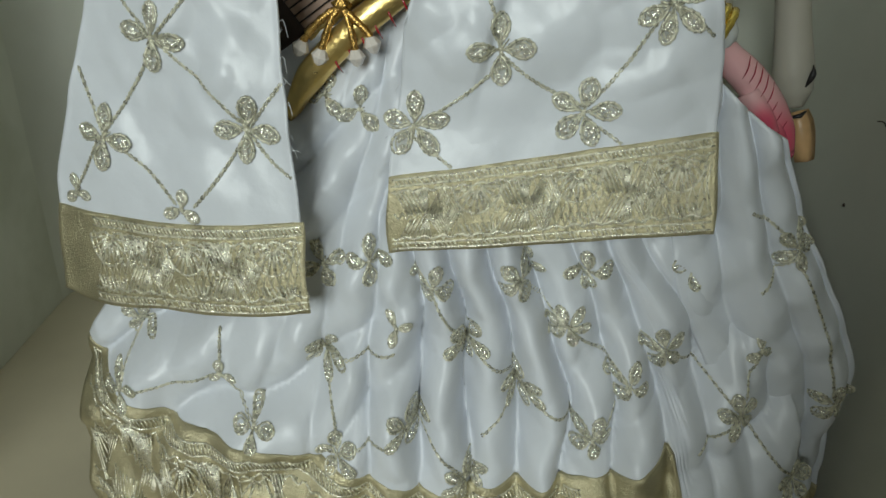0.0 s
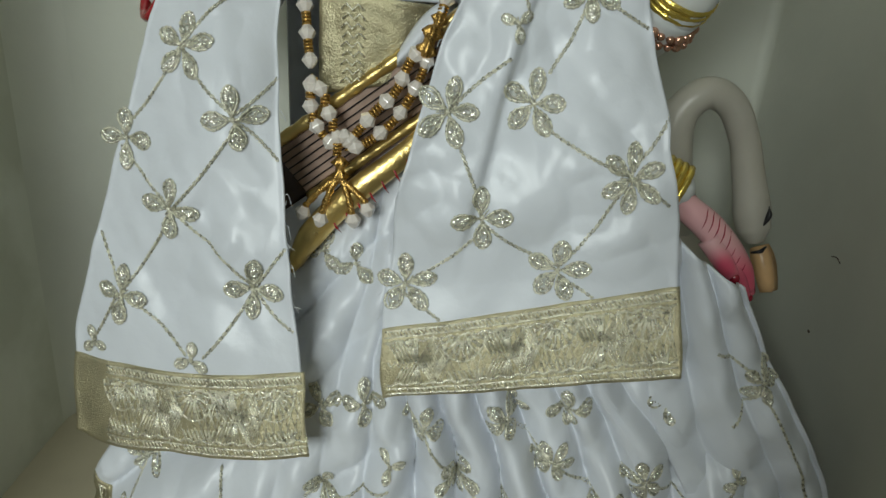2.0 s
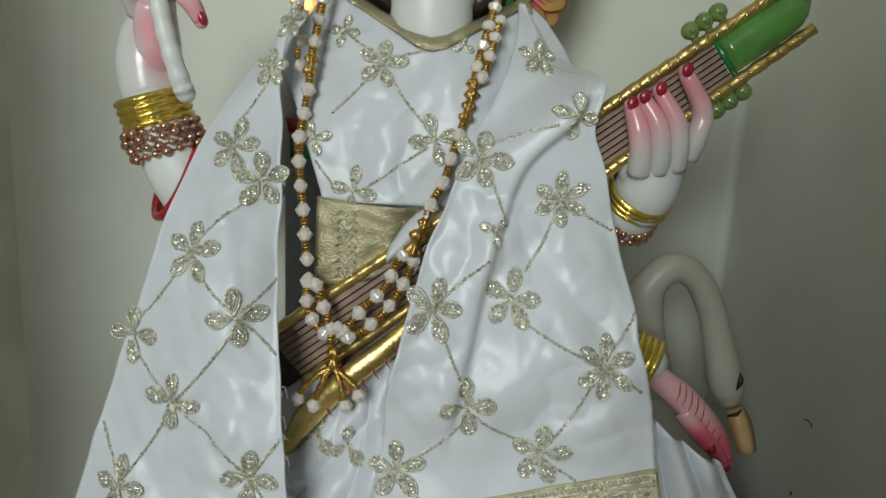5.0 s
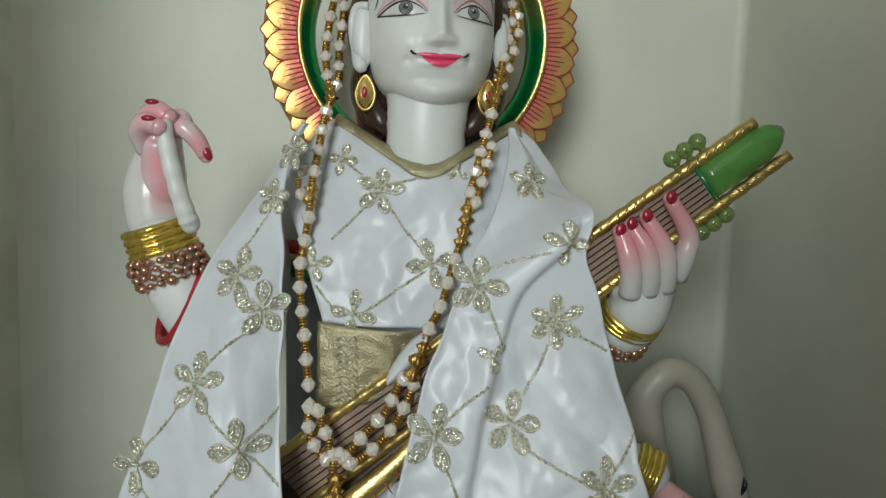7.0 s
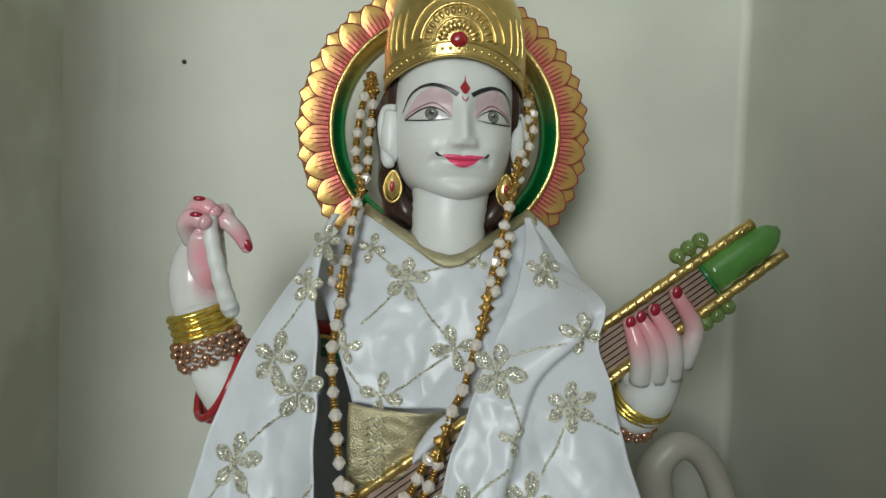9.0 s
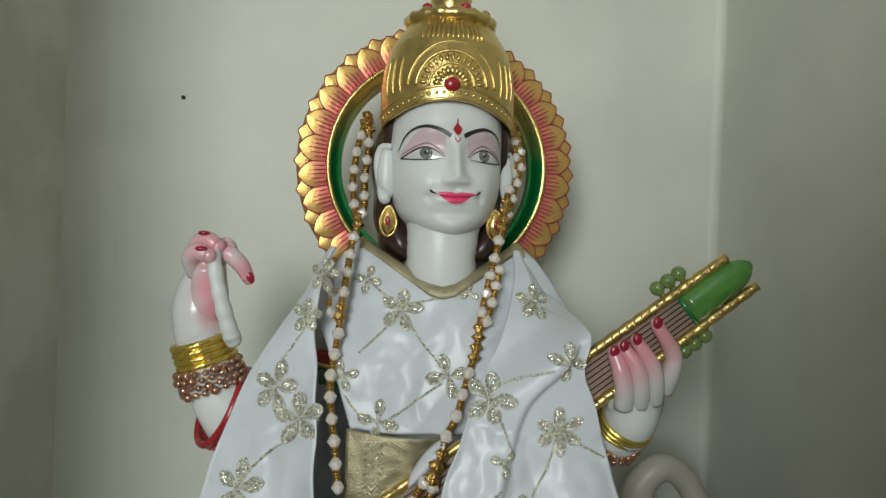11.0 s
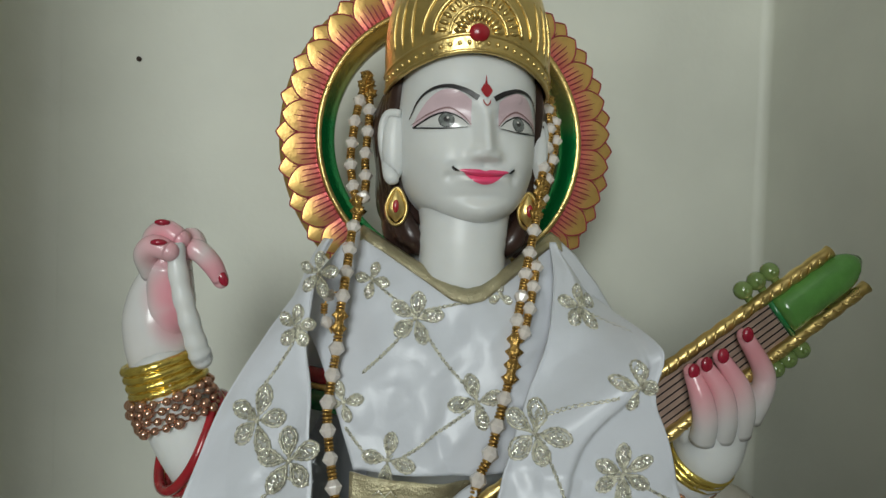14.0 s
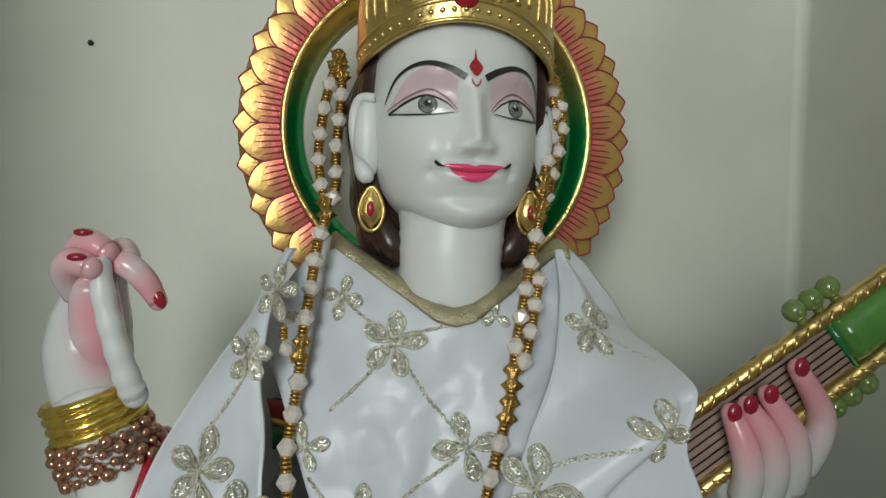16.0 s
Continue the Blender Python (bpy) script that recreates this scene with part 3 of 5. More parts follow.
limb([(-0.2040, 0.521, 0.795), (-0.1930, 0.517, 0.7955), (-0.1825, 0.518, 0.7855), (-0.1765, 0.521, 0.7735)], [0.0078, 0.0080, 0.0074, 0.0058], 9)
S.ball((-0.1748, 0.5165, 0.7760), (0.0036, 0.0030, 0.0070), 10, 12, 8, Euler((0, -0.5, 0)).to_matrix())
S.ball((-0.2150, 0.5085, 0.8145), (0.0055, 0.0038, 0.0024), 10, 12, 8)
S.ball((-0.2140, 0.4985, 0.8005), (0.0058, 0.0036, 0.0026), 10, 12, 8)
# rope of marble beads that it holds
c = spline([(-0.206, 0.508, 0.800), (-0.202, 0.507, 0.775), (-0.196, 0.508, 0.750), (-0.190, 0.511, 0.728), (-0.187, 0.514, 0.718)], 40)
S.tube(c, [0.0064 + 0.0004 * math.sin(i * 0.95) + 0.0018 * i / 39 for i in range(40)], 14)
S.ball(c[-1], 0.0078)
# the arm that holds the lute's neck
limb([(0.10, 0.61, 0.76), (0.12, 0.60, 0.69), (0.108, 0.565, 0.60)], [0.032, 0.031, 0.030])
limb([(0.108, 0.565, 0.60), (0.140, 0.520, 0.622), (0.168, 0.474, 0.656)], [0.030, 0.028, 0.0235])
limb([(0.168, 0.474, 0.650), (0.1720, 0.468, 0.668), (0.1745, 0.466, 0.690), (0.1760, 0.467, 0.704)], [0.0200, 0.0235, 0.0240, 0.0200])
S.ball((0.1735, 0.464, 0.683), (0.0255, 0.0165, 0.0285))
for tip, mid, base, r in (((0.1820, 0.444, 0.7525), (0.1995, 0.449, 0.7270), (0.1955, 0.458, 0.6930), 0.0074), ((0.1645, 0.442, 0.7385), (0.1780, 0.440, 0.7180), (0.1850, 0.451, 0.6850), 0.0072),
                          ((0.1540, 0.443, 0.7325), (0.1655, 0.440, 0.7150), (0.1725, 0.450, 0.6820), 0.0072), ((0.1465, 0.445, 0.7275), (0.1525, 0.442, 0.7110), (0.1590, 0.451, 0.6800), 0.0076)):
    limb([base, ((base[0] + mid[0]) / 2 + 0.001, (base[1] + mid[1]) / 2 - 0.003, (base[2] + mid[2]) / 2), mid, tip], [r * 1.15, r * 1.08, r, r * 0.72], 11)
    S.ball((tip[0] - 0.0005, tip[1] - 0.0048, tip[2] + 0.0012), (0.0042, 0.0022, 0.0052), 10, 12, 8)
# the lower arm with open pink palm, beside the swan
limb([(0.08, 0.57, 0.54), (0.14, 0.540, 0.535), (0.205, 0.515, 0.512)], [0.028, 0.025, 0.0195])
limb([(0.205, 0.513, 0.508), (0.2200, 0.508, 0.497), (0.2370, 0.503, 0.485), (0.2545, 0.500, 0.468), (0.2705, 0.498, 0.449), (0.2805, 0.497, 0.432)], [0.0125, 0.0115, 0.0125, 0.0125, 0.0105, 0.0060], 12, 24, 24)
limb([(0.2380, 0.498, 0.476), (0.2500, 0.491, 0.460), (0.2600, 0.488, 0.448)], [0.0100, 0.0085, 0.0060], 12)
limb([(0.2520, 0.497, 0.462), (0.2640, 0.491, 0.447), (0.2730, 0.489, 0.433)], [0.0085, 0.0075, 0.0055], 12)
S.ball((0.2600, 0.4835, 0.4475), (0.0040, 0.0030, 0.0045), 10, 12, 8)
S.ball((0.2770, 0.4900, 0.4285), (0.0055, 0.0045, 0.0040), 10, 12, 8)
for k in range(8):
    a = k / 7
    cx, cz = 0.2260 + 0.040 * a, 0.4985 - 0.036 * a ** 1.3
    S.tube(spline([(cx + 0.004, 0.4945, cz + 0.004), (cx + 0.002, 0.4885, cz - 0.004), (cx - 0.001, 0.4865, cz - 0.011)], 8), [0.0002, 0.0004, 0.0005, 0.0005, 0.0005, 0.0004, 0.0003, 0.0001], 5, 10)

LIPLINE = mat("lip_line", (0.55, 0.03, 0.10), 0.35, vary=0.06, scale=90)
BLUSH = mat("lid_blush", (0.70, 0.53, 0.57), 0.3, vary=0.05, scale=60, coat=0.2)
EYEWHITE = mat("eye_white", (0.70, 0.70, 0.68), 0.15, vary=0.04, scale=60, coat=0.6)
IRIS = mat("iris_grey", (0.24, 0.26, 0.25), 0.15, vary=0.3, scale=300, coat=0.6)
LASH = mat("brown_line", (0.30, 0.17, 0.17), 0.4, vary=0.1, scale=90)


def painted(name, a, b, spots):
    """Marble sprayed with colour round the given places: (x, y, z, reach)."""
    m = mat(name, a, 0.24, vary=0.03, scale=14, bump=0.02, coat=0.3, sss=0.15)
    nt = m.node_tree
    bs = nt.nodes["Principled BSDF"]
    old = bs.inputs["Base Color"].links[0].from_socket
    geo = nt.nodes.new("ShaderNodeTexCoord")
    tot = None
    for x, y, z, r in spots:
        d = nt.nodes.new("ShaderNodeVectorMath")
        d.operation = "DISTANCE"
        d.inputs[1].default_value = (x, y, z)
        nt.links.new(geo.outputs["Object"], d.inputs[0])
        mr = nt.nodes.new("ShaderNodeMapRange")
        mr.interpolation_type = "SMOOTHSTEP"
        mr.inputs["From Min"].default_value, mr.inputs["From Max"].default_value = r * 0.2, r
        mr.inputs["To Min"].default_value, mr.inputs["To Max"].default_value = 1, 0
        nt.links.new(d.outputs["Value"], mr.inputs[0])
        if tot is None:
            tot = mr.outputs[0]
        else:
            mx = nt.nodes.new("ShaderNodeMath")
            mx.operation = "MAXIMUM"
            nt.links.new(tot, mx.inputs[0])
            nt.links.new(mr.outputs[0], mx.inputs[1])
            tot = mx.outputs[0]
    mix = nt.nodes.new("ShaderNodeMix")
    mix.data_type = "RGBA"
    nt.links.new(tot, mix.inputs["Factor"])
    nt.links.new(old, mix.inputs[6])
    mix.inputs[7].default_value = (*b, 1)
    nt.links.new(mix.outputs[2], bs.inputs["Base Color"])
    return m


PALM = painted("sprayed_palm", (0.71, 0.70, 0.69), (0.78, 0.36, 0.41), [(-0.21, 0.51, 0.80, 0.034), (-0.205, 0.510, 0.765, 0.034), (-0.203, 0.516, 0.745, 0.028), (-0.18, 0.52, 0.78, 0.026), (0.275, 0.49, 0.44, 0.045), (0.235, 0.485, 0.49, 0.04)])
LOWPALM = painted("deep_pink_palm", (0.74, 0.42, 0.43), (0.66, 0.10, 0.17), [(0.272, 0.485, 0.437, 0.05), (0.25, 0.48, 0.455, 0.025)])
FINGER = painted("sprayed_finger", (0.66, 0.65, 0.64), (0.76, 0.34, 0.38), [(0.182, 0.44, 0.752, 0.055), (0.160, 0.44, 0.738, 0.05), (0.146, 0.44, 0.728, 0.045)])
tagged(S.object("statue", [MARBLE, HAIR, BLUSH, EYEWHITE, IRIS, BLACK, LASH, LIP, RED, PALM, NAIL, FINGER, LOWPALM, LIPLINE]),
       "seated white marble statue with painted features and tinted palms", "statue")

# ---- halo: a ring with a lotus-petal rim ----
halo = thing("halo", "carved gold halo with red-edged lotus petals and green inner band", "halo")
HX, HYY, HZ = 0.000, 0.632, 0.896
PETALGOLD = mat("petal_gold", (0.80, 0.50, 0.13), 0.34, 0.75, vary=0.12, scale=70, bump=0.35, fine=300)


def radial_paint(name, inner, outer, r0, r1, metal, rough):
    """Gilding that was sprayed red towards the ring's inside."""
    m = mat(name, outer, rough, metal, vary=0.1, scale=70, bump=0.16, fine=200)
    nt = m.node_tree
    bs = nt.nodes["Principled BSDF"]
    old = bs.inputs["Base Color"].links[0].from_socket
    co = nt.nodes.new("ShaderNodeTexCoord")
    sep = nt.nodes.new("ShaderNodeVectorMath")
    sep.operation = "MULTIPLY"
    sep.inputs[1].default_value = (1, 0, 1)
    nt.links.new(co.outputs["Object"], sep.inputs[0])
    ln = nt.nodes.new("ShaderNodeVectorMath")
    ln.operation = "LENGTH"
    nt.links.new(sep.outputs[0], ln.inputs[0])
    mr = nt.nodes.new("ShaderNodeMapRange")
    mr.inputs["From Min"].default_value, mr.inputs["From Max"].default_value = r0, r1
    nt.links.new(ln.outputs["Value"], mr.inputs[0])
    mix = nt.nodes.new("ShaderNodeMix")
    mix.data_type = "RGBA"
    nt.links.new(mr.outputs[0], mix.inputs["Factor"])
    mix.inputs[6].default_value = (*inner, 1)
    nt.links.new(old, mix.inputs[7])
    nt.links.new(mix.outputs[2], bs.inputs["Base Color"])
    return m


HALORED = radial_paint("gilt_sprayed_red", (0.72, 0.09, 0.16), (0.66, 0.42, 0.13), 0.118, 0.143, 0.65, 0.34)
halo.location = (HX, HYY, HZ)
halo.rotation_euler = (0, 0, radians(6))
CRIMSON = mat("crimson_line", (0.42, 0.05, 0.07), 0.35, 0.2, vary=0.2, scale=90)


def ring(name, prof, material, label):
    """A band round the halo's middle: prof gives (radius, depth) rows."""
    n = len(prof)
    return Geo().grid(lambda u, v: (prof[round(v * (n - 1))][0] * math.cos(2 * math.pi * u), prof[round(v * (n - 1))][1], prof[round(v * (n - 1))][0] * math.sin(2 * math.pi * u)), 120, n, 0, True).object(name, material, halo, label)


ring("backing", [(0.119, 0.004), (0.119, -0.004), (0.130, -0.0040), (0.148, -0.0030), (0.1525, 0.000), (0.153, 0.010), (0.119, 0.010), (0.119, 0.004)], HALORED, "red-sprayed gilt rim")
ring("gold_edge", [(0.1165, -0.012), (0.119, -0.014), (0.1215, -0.012), (0.1215, 0.0), (0.1165, 0.0), (0.1165, -0.012)], GOLD, "thin gold edge")
# the inner band turns from gold at the top to green below
prof_b = [(0.1170, -0.012), (0.1055, -0.005), (0.1045, 0.010), (0.117, 0.010), (0.1170, -0.012)]
band = Geo().grid(lambda u, v: (prof_b[round(v * 4)][0] * math.cos(2 * math.pi * u), prof_b[round(v * 4)][1], prof_b[round(v * 4)][0] * math.sin(2 * math.pi * u)), 96, 5, 0, True)


def height_paint(name, low, high, z0, z1):
    m = mat(name, high, 0.22, 0.8, vary=0.1, scale=70, bump=0.15, fine=300, coat=0.4)
    nt = m.node_tree
    bs = nt.nodes["Principled BSDF"]
    old = bs.inputs["Base Color"].links[0].from_socket
    co = nt.nodes.new("ShaderNodeTexCoord")
    sp = nt.nodes.new("ShaderNodeSeparateXYZ")
    nt.links.new(co.outputs["Object"], sp.inputs[0])
    mr = nt.nodes.new("ShaderNodeMapRange")
    mr.inputs["From Min"].default_value, mr.inputs["From Max"].default_value = z0, z1
    nt.links.new(sp.outputs["Z"], mr.inputs[0])
    mix = nt.nodes.new("ShaderNodeMix")
    mix.data_type = "RGBA"
    nt.links.new(mr.outputs[0], mix.inputs["Factor"])
    mix.inputs[6].default_value = (*low, 1)
    nt.links.new(old, mix.inputs[7])
    nt.links.new(mix.outputs[2], bs.inputs["Base Color"])
    return m


BANDPAINT = height_paint("green_to_gold_enamel", (0.01, 0.36, 0.09), (0.80, 0.58, 0.20), 0.01, 0.075)
band.object("inner_band", BANDPAINT, halo, "green enamelled band fading to gold")
# one petal in profile, then copies round the rim
NP = 30
pg = Geo()


def petal_fn(u, v):
    """A pointed lotus petal: full below, drawn in to a tip."""
    r = 0.1215 + 0.0330 * v
    wid = math.pi * (r / NP) * (1.0 if v < 0.38 else max(0.0, 1 - ((v - 0.38) / 0.62) ** 1.8) ** 0.85)
    t = (u - 0.5) * 2
    return (r, -0.0062 - 0.0010 * math.sin(math.pi * min(1, v * 0.75 + 0.2)) * (1 - t * t) - 0.0008 * v, t * wid)


pg.grid(petal_fn, 15, 16)
for side in (0, 1):
    pg.tube([(lambda q: (q[0], q[1] - 0.0003, q[2]))(petal_fn(side, j / 22)) for j in range(23)], 0.00065, 5, 1)
for t0 in (-0.66, -0.33, 0.0, 0.33, 0.66):
    top = 0.66 - 0.30 * abs(t0)
    pg.tube([(lambda q: (q[0], q[1] - 0.0001, q[2]))(petal_fn(0.5 + t0 * 0.5, top * j / 6)) for j in range(7)], [0.0007, 0.0007, 0.0006, 0.0006, 0.0005, 0.0004, 0.0001], 4, 1)
first_petal = pg.object("petal", [HALORED, CRIMSON], halo)
pm = first_petal.data
for k in range(NP):
    ob = first_petal if k == 0 else new("petal", pm)
    ob.parent = halo
    ob.matrix_basis = Matrix.Rotation(-2 * math.pi * (k + 0.5) / NP, 4, "Y") @ Matrix.Translation((0.0122, -0.0014, 0)) @ Matrix.Diagonal((0.90, 1, 1, 1))
    ob = new("back_petal", pm)
    ob.parent = halo
    ob.matrix_basis = Matrix.Rotation(-2 * math.pi * (k + 1.0) / NP, 4, "Y") @ Matrix.Translation((0.0006, 0.0022, 0))

# ---- crown ----
crown = thing("crown", "tall gilded crown with embossed fan relief and a red stone", "crown")
CX, CY = 0.005, 0.573


def crown_r(z):
    return float(np.interp(z, [0.92, 0.945, 0.965, 0.985, 1.005, 1.02, 1.03], [0.0655, 0.0665, 0.0665, 0.064, 0.058, 0.049, 0.042]))


def crown_rim(a):
    """Lower edge: highest in front, dipping to the sides."""
    return 0.946 - 0.021 * math.cos(a) ** 2 if math.sin(a) < 0 else 0.925


def on_crown(a, z, lift=0.0):
    r = crown_r(z) + lift
    return (CX + r * math.cos(a), CY + r * math.sin(a) * 0.97, z)


Geo().grid(lambda u, v: on_crown(2 * math.pi * u, crown_rim(2 * math.pi * u) + (1.032 - crown_rim(2 * math.pi * u)) * v, 0.0008 * math.sin(v * 40) * 0), 96, 30, 0, True).object("cap", GOLD, crown, "embossed gilded cap", thick=0.002)
FR = -math.pi / 2
arcs = range(61)
for zoff, name in ((0.0015, "lower_rim"), (0.0135, "upper_rim")):
    Geo().tube([on_crown(FR + math.pi * 0.95 * (k / 60 - 0.5) * 2 * 0.55, crown_rim(FR + math.pi * 0.95 * (k / 60 - 0.5) * 1.1) + zoff, 0.0006) for k in arcs], 0.0016, 8).object(name, GOLD, crown)
stud = Geo().ball((0, 0, 0), (0.0019, 0.0019, 0.0019), 0, 10, 7).object("stud", GOLD, crown)
for k in range(27):
    a = FR + (k - 13) * 0.105
    ob = stud if k == 0 else new("stud", stud.data)
    ob.parent = crown
    ob.location = on_crown(a, crown_rim(a) + 0.0075, 0.0005)


def fan_point(ang, r):
    """Place on the front of the crown in polar terms round the stone."""
    x, z = r * math.cos(ang), r * math.sin(ang)
    return on_crown(FR + x / 0.066, 0.9595 + z, 0.0012)


for r, wd, nm in ((0.021, 0.0014, "inner_arch"), (0.0335, 0.0018, "outer_arch"), (0.043, 0.0012, "far_arch")):
    Geo().tube([fan_point(math.pi * k / 40, r) for k in range(41)], wd, 8).object(nm, GOLD, crown)
for k in range(11):
    a = math.pi * (k + 0.5) / 11
    Geo().tube([fan_point(a, 0.0095 + 0.009 * j / 6) for j in range(7)], [0.0006, 0.0016, 0.0022, 0.0025, 0.0024, 0.0018, 0.0008], 8).object("fan_leaf", GOLD, crown)
for k in range(15):
    a = math.pi * (k + 0.5) / 15
    Geo().tube([fan_point(a, 0.0235 + 0.008 * j / 4) for j in range(5)], [0.0006, 0.0016, 0.0020, 0.0016, 0.0006], 7).object("fan_bead", GOLD, crown)
for k in range(13):
    a = FR + (k - 6) * 0.085
    Geo().tube([on_crown(a, 1.006 + 0.022 * j / 5, 0.0012) for j in range(6)], [0.0008, 0.0018, 0.002, 0.0018, 0.0014, 0.0008], 7).object("upper_flute", GOLD, crown)
for s in (-1, 1):
    for k in range(3):
        a = FR + s * (0.78 + 0.16 * k)
        Geo().tube([on_crown(a + s * 0.03 * math.sin(j / 9 * 3), 0.952 + 0.040 * j / 9, 0.0010) for j in range(10)], [0.0004, 0.001, 0.0014, 0.0016, 0.0018, 0.0018, 0.0016, 0.0014, 0.001, 0.0004], 7).object("side_scroll", GOLD, crown)
gem = Geo().ball(fan_point(math.pi / 2, 0.001), (0.0078, 0.0042, 0.0068), 0, 20, 12).object("stone", RED, crown, "red enamel stone")
Geo().tube([(CX + 0.0405 * math.cos(2 * math.pi * k / 64), CY + 0.0405 * math.sin(2 * math.pi * k / 64), 1.035) for k in range(64)], [0.0062 + 0.0011 * math.sin(k * 2 * math.pi / 4) for k in range(64)], 10, 0, True).object("roped_ring", GOLD, crown)
Geo().lathe((CX, CY, 0), [(0.036, 1.034), (0.030, 1.040), (0.020, 1.043), (0.017, 1.047), (0.020, 1.054), (0.0215, 1.062), (0.019, 1.072), (0.012, 1.080), (0.007, 1.088), (0.0045, 1.098), (0.0005, 1.104)], 32).object("finial", GOLD, crown)
for k in range(3):
    a = FR + (-0.75, 0.35, 1.2)[k]
    Geo().ball((CX + 0.036 * math.cos(a), CY + 0.036 * math.sin(a), 1.043), (0.0055, 0.0055, 0.0045), 0, 12, 8).object("top_stone", RED, crown, "red enamel stone")

# ---- lute (long-necked string instrument) ----
lute = thing("lute", "carved long-necked lute with gold rails and a green head", "lute")
AX0, AX1 = Vector((-0.10, 0.484, 0.513)), Vector((0.2535, 0.449, 0.7970))
AD = (AX1 - AX0).normalized()
AN = Vector((-AD.z, 0, AD.x)).normalized()
AF = AD.cross(AN).normalized()
if AF.y > 0:
    AF = -AF
LEN = (AX1 - AX0).length


def lp(s, n, f=0.0):
    """Place on the lute: s along its neck, n across, f towards the front."""
    return AX0 + AD * s + AN * n * (1.10 - 0.28 * s / LEN) + AF * f


def bar(s0, s1, n0, n1, f0, f1):
    v = [lp(s, n, f) for s in (s0, s1) for n in (n0, n1) for f in (f0, f1)]
    return Geo().add(v, [(0, 1, 3, 2), (4, 6, 7, 5), (0, 4, 5, 1), (2, 3, 7, 6), (0, 2, 6, 4), (1, 5, 7, 3)])


bar(0.0, LEN - 0.055, -0.017, 0.017, -0.008, 0.0).object("soundboard", WOOD, lute, "brown painted board", smooth=False, bevel=0.001)
bar(-0.05, LEN - 0.055, -0.020, 0.020, -0.014, -0.004).object("back_board", DARK, lute, "dark brown edge", smooth=False, bevel=0.002)
for s, nm in ((1, "upper_rail"), (-1, "lower_rail")):
    g = Geo()
    g.tube([lp(0.0 + (LEN + (0.0 if s > 0 else 0.007)) * k / 90, s * 0.0215, 0.001) for k in range(91)], [0.0046 + 0.0005 * math.sin(k * 2.1) for k in range(91)], 10)
    g.object(nm, GOLD, lute, "gold roped rail")
    for k in range(34):
        a = 0.19 + k * 0.0078
        if a < LEN - 0.006:
            Geo().tube([lp(a, s * 0.0185, 0.0052), lp(a + 0.003, s * 0.0215, 0.0062), lp(a + 0.006, s * 0.0245, 0.0048)], [0.0006, 0.0011, 0.0006], 6).object("rope_twist", GOLD, lute)
for k in range(6):
    n = -0.0125 + 0.005 * k
    Geo().tube([lp(0.0, n, 0.0012), lp(LEN - 0.055, n, 0.0012)], 0.00055, 6).object("string", BLACK, lute, "thin dark string")
Geo().tube([lp(LEN - 0.053, -0.017, 0.0012), lp(LEN - 0.053, 0.017, 0.0012)], 0.0022, 8).object("nut", GREEN, lute, "dark green nut")
g = Geo()
g.tube([lp(LEN - 0.052 + 0.066 * k / 12, 0.001, 0.0) for k in range(13)], [0.0135, 0.0138, 0.0138, 0.0138, 0.0138, 0.0138, 0.0138, 0.0138, 0.0136, 0.0130, 0.0115, 0.0085, 0.003], 24, 0, False, 0.75)
g.object("peg_head", JADE, lute, "rounded green head")
PEGG = mat("green_glass_paint", (0.20, 0.30, 0.09), 0.12, vary=0.15, scale=80, coat=0.8)
for s in (1, -1):
    for k in range(3):
        c = lp(LEN - (0.0625 if s > 0 else 0.0755) + 0.011 * k, 0.0355 if s > 0 else -0.0325, -0.002)
        g = Geo().ball(c, 0.0066, 0, 14, 9).tube([c - AN * s * 0.012, c], 0.003, 8)
        g.ball(c + AF * 0.006, 0.0022, 0, 8, 6)
        g.object("peg", PEGG, lute, "round green tuning peg")
# the lower end: gold-edged leaf that curls below the board
Geo().tube(spline([(0.020, 0.474, 0.572), (-0.012, 0.462, 0.540), (-0.045, 0.456, 0.512), (-0.070, 0.457, 0.486), (-0.086, 0.460, 0.463), (-0.096, 0.463, 0.440)], 40), [float(np.interp(k, [0, 14, 28, 36, 39], [0.007, 0.0095, 0.010, 0.006, 0.002])) for k in range(40)], 14, 0, False, 0.7).object("leaf_edge", GOLD, lute, "polished gold curved leaf")
Geo().tube(spline([lp(0.11, -0.027, 0.0), lp(0.05, -0.028, 0.004), lp(0.0, -0.034, 0.004), lp(-0.035, -0.05, 0.0)], 30), 0.004, 10).object("leaf_inlay", DARK, lute, "dark inlay line")
for k in range(8):
    x, z = -0.004 - 0.0085 * k, 0.546 - 0.0082 * k
    Geo().tube([(x - 0.002, 0.4545 + 0.006 * gauss(k, 2), z + 0.003), (x + 0.003, 0.4500 + 0.006 * gauss(k, 2), z - 0.005), (x + 0.006, 0.4560, z - 0.011)], [0.0004, 0.0008, 0.0003], 5).object("leaf_vein", RED, lute, "fine red line")

# ---- swan, one carved piece ----
W = Geo()
nk = spline([(0.225, 0.625, 0.40), (0.243, 0.618, 0.455), (0.233, 0.610, 0.51), (0.2300, 0.604, 0.548), (0.2400, 0.600, 0.571), (0.2580, 0.600, 0.5795), (0.2790, 0.600, 0.5690), (0.2960, 0.599, 0.5400), (0.3055, 0.598, 0.5120),
             (0.3140, 0.596, 0.4850), (0.3200, 0.593, 0.4620), (0.3250, 0.589, 0.4430)], 66)
W.tube(nk, [float(np.interp(k, [0, 10, 22, 34, 42, 50, 56, 61, 65], [0.040, 0.024, 0.0155, 0.0140, 0.0135, 0.0150, 0.0175, 0.0160, 0.0080])) for k in range(66)], 22)
